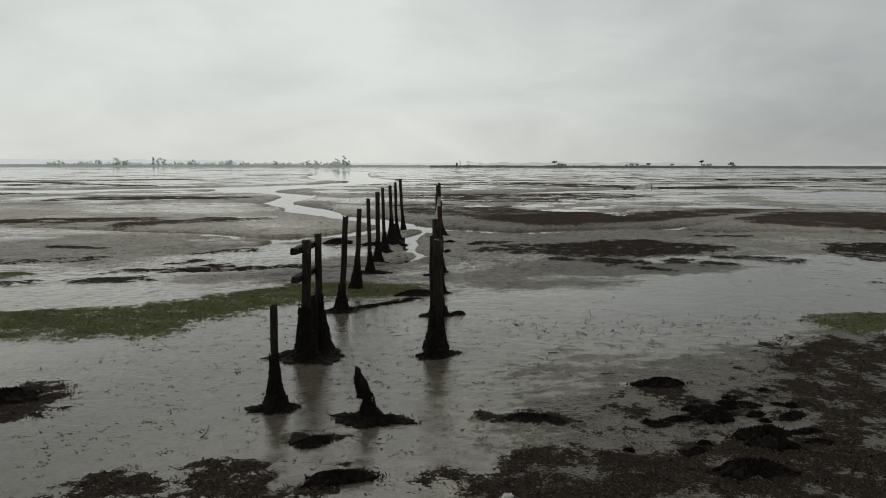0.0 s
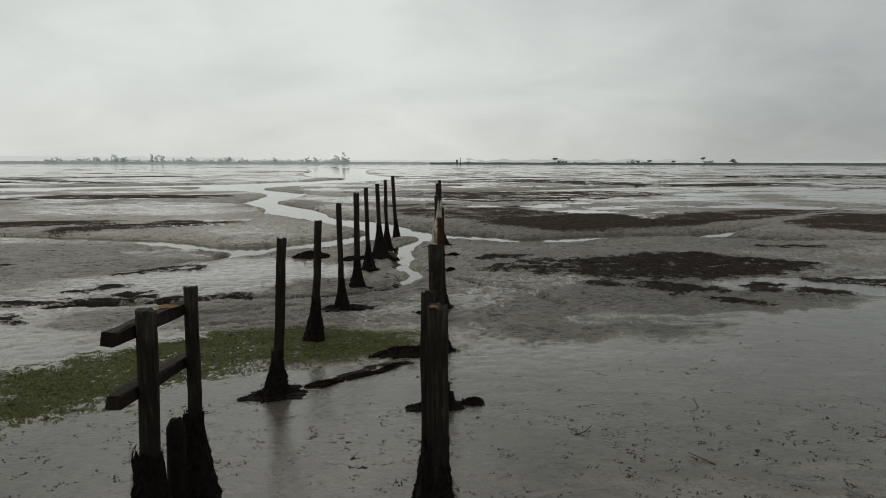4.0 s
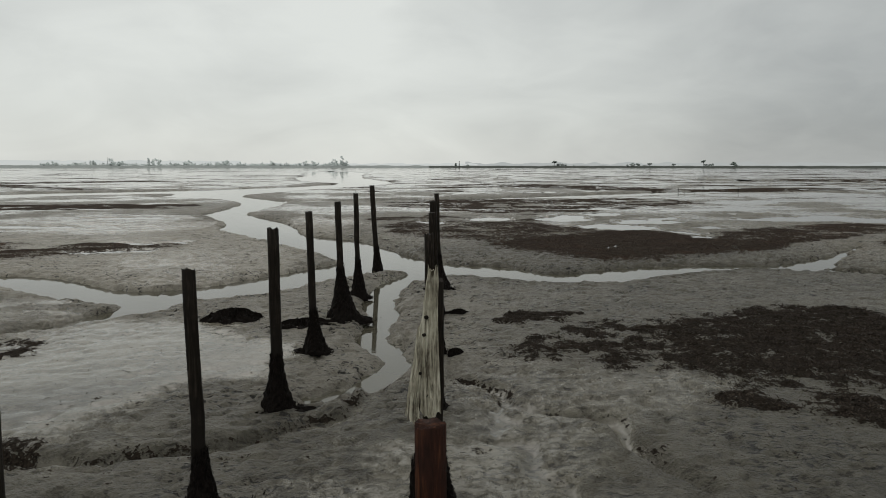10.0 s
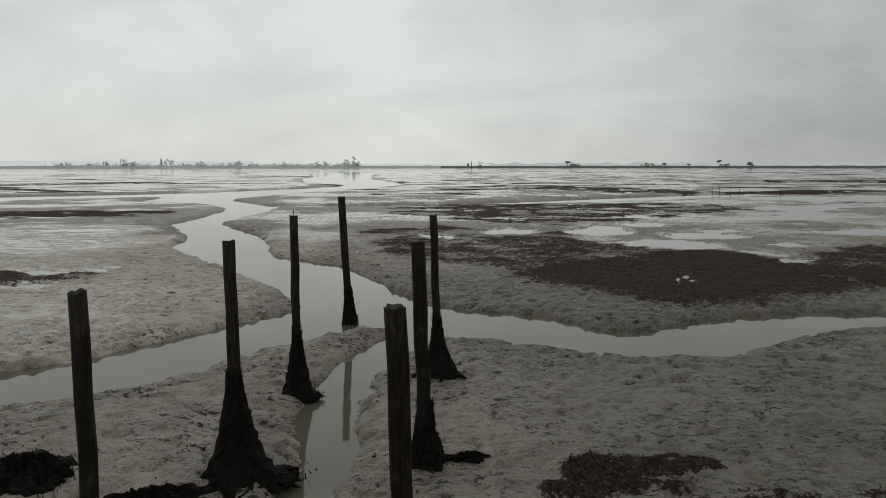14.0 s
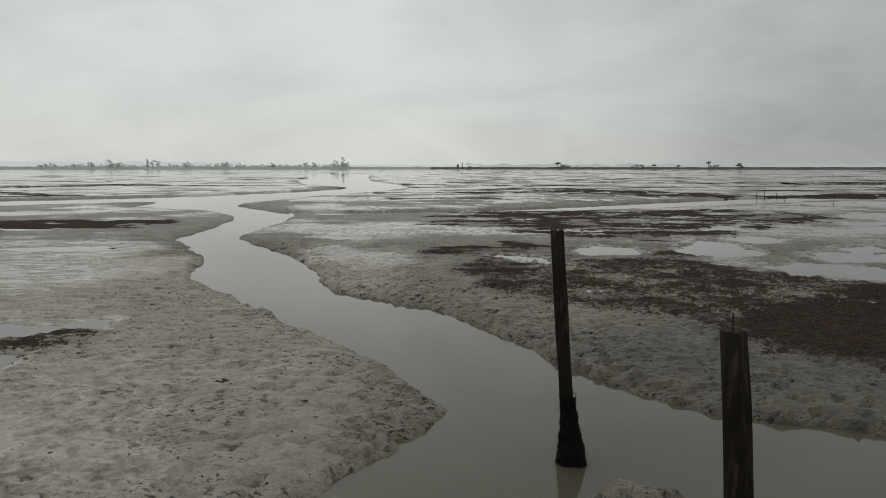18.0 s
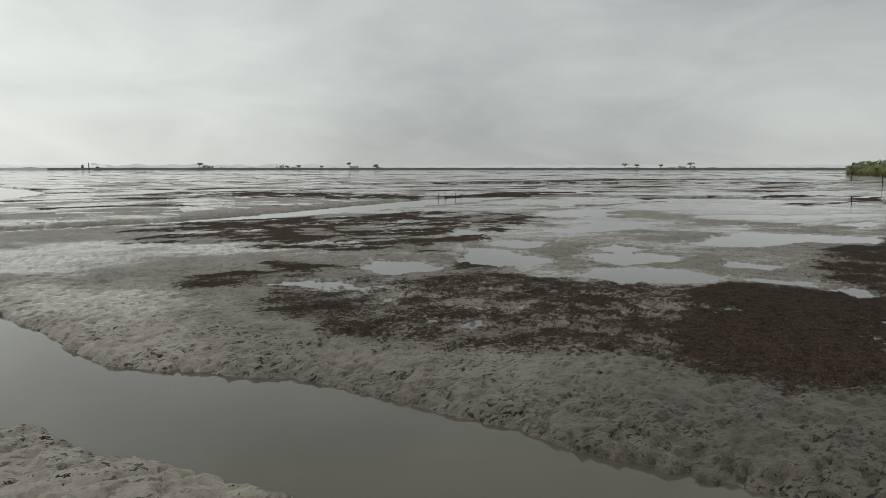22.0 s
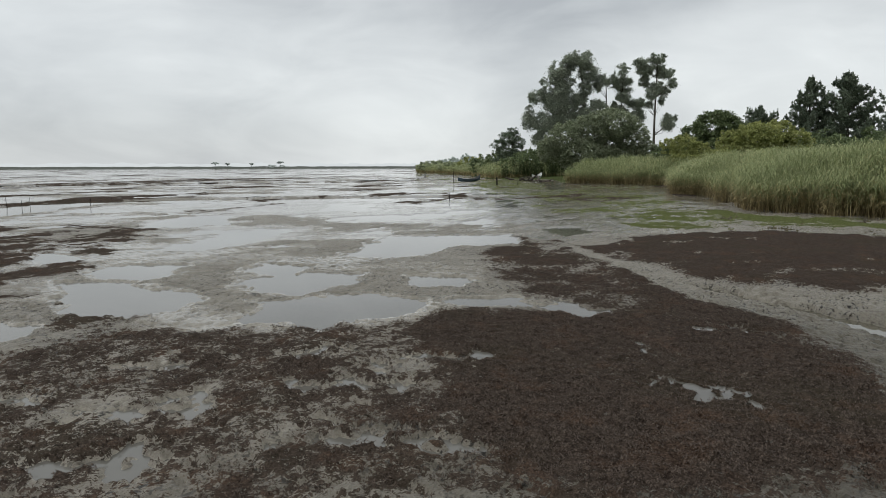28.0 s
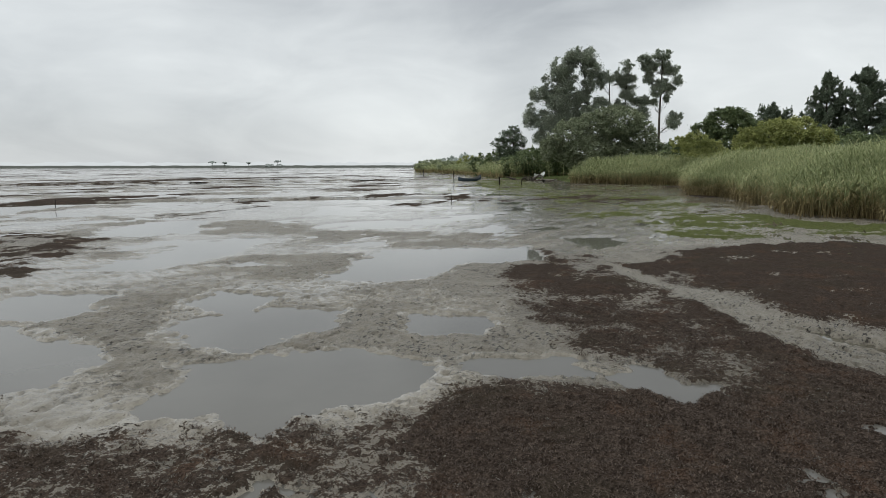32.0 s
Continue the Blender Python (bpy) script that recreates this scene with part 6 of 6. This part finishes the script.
for k, (x, y, h, w, m_) in enumerate([(246, 172, 4.5, 9, HAZY_SHORE_LEAF), (228, 160, 4.2, 9, HAZY_SHORE_LEAF), (196, 127.5, 5.2, 7, LIGHT_LEAF), (181, 115.5, 5.2, 6, DARK_LEAF), (206, 139, 4.0, 8, HAZY_SHORE_LEAF), (176, 113, 4.2, 8, HAZY_SHORE_LEAF), (163, 104, 4.2, 7, HAZY_SHORE_LEAF)]):
    tree("shore_bush", x, y, "rounded green bush on the far bank", "bush", across([(-w * 0.3, h * 0.5, 0, w * 0.4, h * 0.42), (w * 0.25, h * 0.55, 0, w * 0.42, h * 0.45)]), 2200, 0.34, m_, [(0, 0, h * 0.6, 0.15, 0.2, 0.2)], seed=210 + k,
         group="bushes on the bank", shell=0.7)


# ---- boat, stakes and drift on the shore ----
BOAT = plain_material("worn_blue_paint", (0.030, 0.045, 0.060), (0.070, 0.095, 0.115), 3, 0.6)
BOAT_IN = plain_material("grey_boat_boards", (0.06, 0.06, 0.055), (0.14, 0.135, 0.12), 4, 0.8)
WHITE = plain_material("white_paint", (0.55, 0.56, 0.55), (0.78, 0.78, 0.76), 3, 0.5)


def hull_mesh(name, length, beam, depth, sheer, material, inset=0.0):
    """An open boat's shell with raised, pointed ends."""
    n, k = 17, 9
    verts, faces = [], []
    for i in range(n):
        u = 2 * i / (n - 1) - 1
        b = beam / 2 * (1 - abs(u) ** 2.4) ** 0.8 + 0.02 - inset
        rise = sheer * (max(0, u) ** 3 * 1.4 + max(0, -u) ** 3 * 0.7)
        for j in range(k):
            v = 2 * j / (k - 1) - 1
            verts.append((u * (length / 2 - inset), b * math.copysign(abs(v) ** 0.6, v), rise * (0.55 + 0.45 * abs(v)) + depth * abs(v) ** 2.6 + inset * 0.8 * (1 - abs(v))))
    for i in range(n - 1):
        for j in range(k - 1):
            a = i * k + j
            faces.append((a, a + k, a + k + 1, a + 1))
    return mesh_from(name, verts, faces, material)


def rowing_boat(x, y, turn, length, label, mat, mat_in):
    ob = thing("rowing_boat", x, y, ground_z(x, y) - 0.02, label, "boat")
    ob.rotation_euler = (radians(3), 0, turn)
    part("hull", hull_mesh("hull", length, 1.25, 0.42, 0.45, mat), ob)
    part("lining", hull_mesh("lining", length, 1.25, 0.42, 0.45, mat_in, 0.035), ob, "bare grey inner boards")
    for sx in (-0.22, 0.16):
        part("thwart", beam_mesh("thwart", 1.05, 0.2, 0.035, 91, mat_in), ob, "grey seat board", (sx * length, 0, 0.30))
    for sgn in (-1, 1):
        pts = [(u * length / 2, sgn * (0.625 * (1 - abs(u) ** 2.4) ** 0.8 + 0.02), 0.43 + 0.45 * (max(0, u) ** 3 * 1.4 + max(0, -u) ** 3 * 0.7)) for u in np.linspace(-0.98, 0.98, 15)]
        part("gunwale", branches("gunwale", [(pts, [0.03] * 15)], mat), ob)
    return ob


rowing_boat(96.5, 78.6, radians(-30), 4.2, "worn blue wooden rowing boat aground on mud", BOAT, BOAT_IN)


def stake(x, y, high, r, lean, seed, label="thin dark stake standing in the mud"):
    ob = new("stake", ring_mesh("stake", shaft_rings((0, 0, -0.3), (lean, 0.03, high), r, r * 0.8, seed, 6), 9, TIMBER, 0.02, seed))
    ob.location = (x, y, ground_z(x, y))
    tagged(ob, label, "stake", "stakes in the mud")


for k, (x, y, h, r, l) in enumerate([(95.5, 80.8, 1.7, 0.07, 0.0), (80.5, 66.5, 1.0, 0.11, 0.0), (140, 112, 1.6, 0.10, 0.05), (21.5, 74.0, 0.95, 0.02, 0.1), (22.1, 73.8, 1.1, 0.02, -0.05), (22.9, 73.6, 0.8, 0.02, 0.0), (24, 74.6, 1.0, 0.018, 0.03),
                                     (17.6, 690, 7.0, 0.35, 0.0), (83, 64.6, 0.6, 0.06, 0.1), (25.5, 70.5, 0.5, 0.02, 0.05), (42.6, 53.2, 0.5, 0.03, 0.0)]):
    stake(x, y, h, r, l, 400 + k)

r_drift = np.random.default_rng(15)
for k in range(16):
    u = k / 15
    x, y = 97 + 19 * u + r_drift.normal() * 0.6, 67 + 11 * u + r_drift.normal() * 1.2
    long, rad = r_drift.uniform(0.8, 2.4), r_drift.uniform(0.08, 0.2)
    ob = new("driftwood_log", ring_mesh("driftwood_log", [(0.03 * r_drift.normal(), 0.03 * r_drift.normal(), long * i / 5, rad * (1 - 0.07 * i)) for i in range(6)], 8, BARK, 0.06, 500 + k))
    ob.location = (x, y, ground_z(x, y) + rad * 0.7)
    ob.rotation_euler = (radians(r_drift.uniform(60, 88)), 0, r_drift.uniform(0, 6.28))
    tagged(ob, "grey driftwood log stranded on the beach", "driftwood", "driftwood on the beach")
ob = rowing_boat(118, 75.5, radians(-20), 2.6, "small white dinghy pulled up on the bank", WHITE, WHITE)


def twig(x, y, long, turn, rise, seed):
    r = np.random.default_rng(seed)
    pts = [(long * f, 0.12 * long * math.sin(3 * f + seed), 0.004 + rise * f * f) for f in np.linspace(0, 1, 6)]
    side = [(long * (0.55 + 0.3 * f), 0.12 * long * math.sin(1.8) + 0.25 * long * f, 0.006 + rise * 0.4 + 0.02 * f) for f in np.linspace(0, 1, 3)]
    ob = new("twig", branches("twig", [(pts, [0.006 - 0.0006 * k for k in range(6)]), (side, [0.003, 0.0025, 0.001])], BARK))
    ob.location, ob.rotation_euler = (x, y, ground_z(x, y)), (0, 0, turn)
    tagged(ob, "thin dark twig stranded on wet mud", "twig", "twigs on the mud")


for k, (x, y, l, t, h) in enumerate([(1.05, 9.75, 0.16, 0.6, 0.05), (1.95, 9.2, 0.20, 2.4, 0.04), (2.25, 10.4, 0.10, 1.4, 0.08), (1.30, 8.3, 0.14, -0.5, 0.01), (2.85, 8.1, 0.12, 0.2, 0.02), (1.75, 7.4, 0.14, 0.1, 0.01), (-2.0, 5.6, 0.12, 1.5, 0.06), (-2.75, 15.4, 0.10, 1.2, 0.06)]):
    twig(x, y, l, t, h, 700 + k)
shell = new("shell", mat_mesh("shell", 0.035, 811, (1.3, 0.5), 0.2, 0.014))
shell.data.materials[0] = WHITE
shell.location = (0.45, 4.52, ground_z(0.45, 4.52) + 0.004)
tagged(shell, "small white shell half lost among seaweed", "shell")
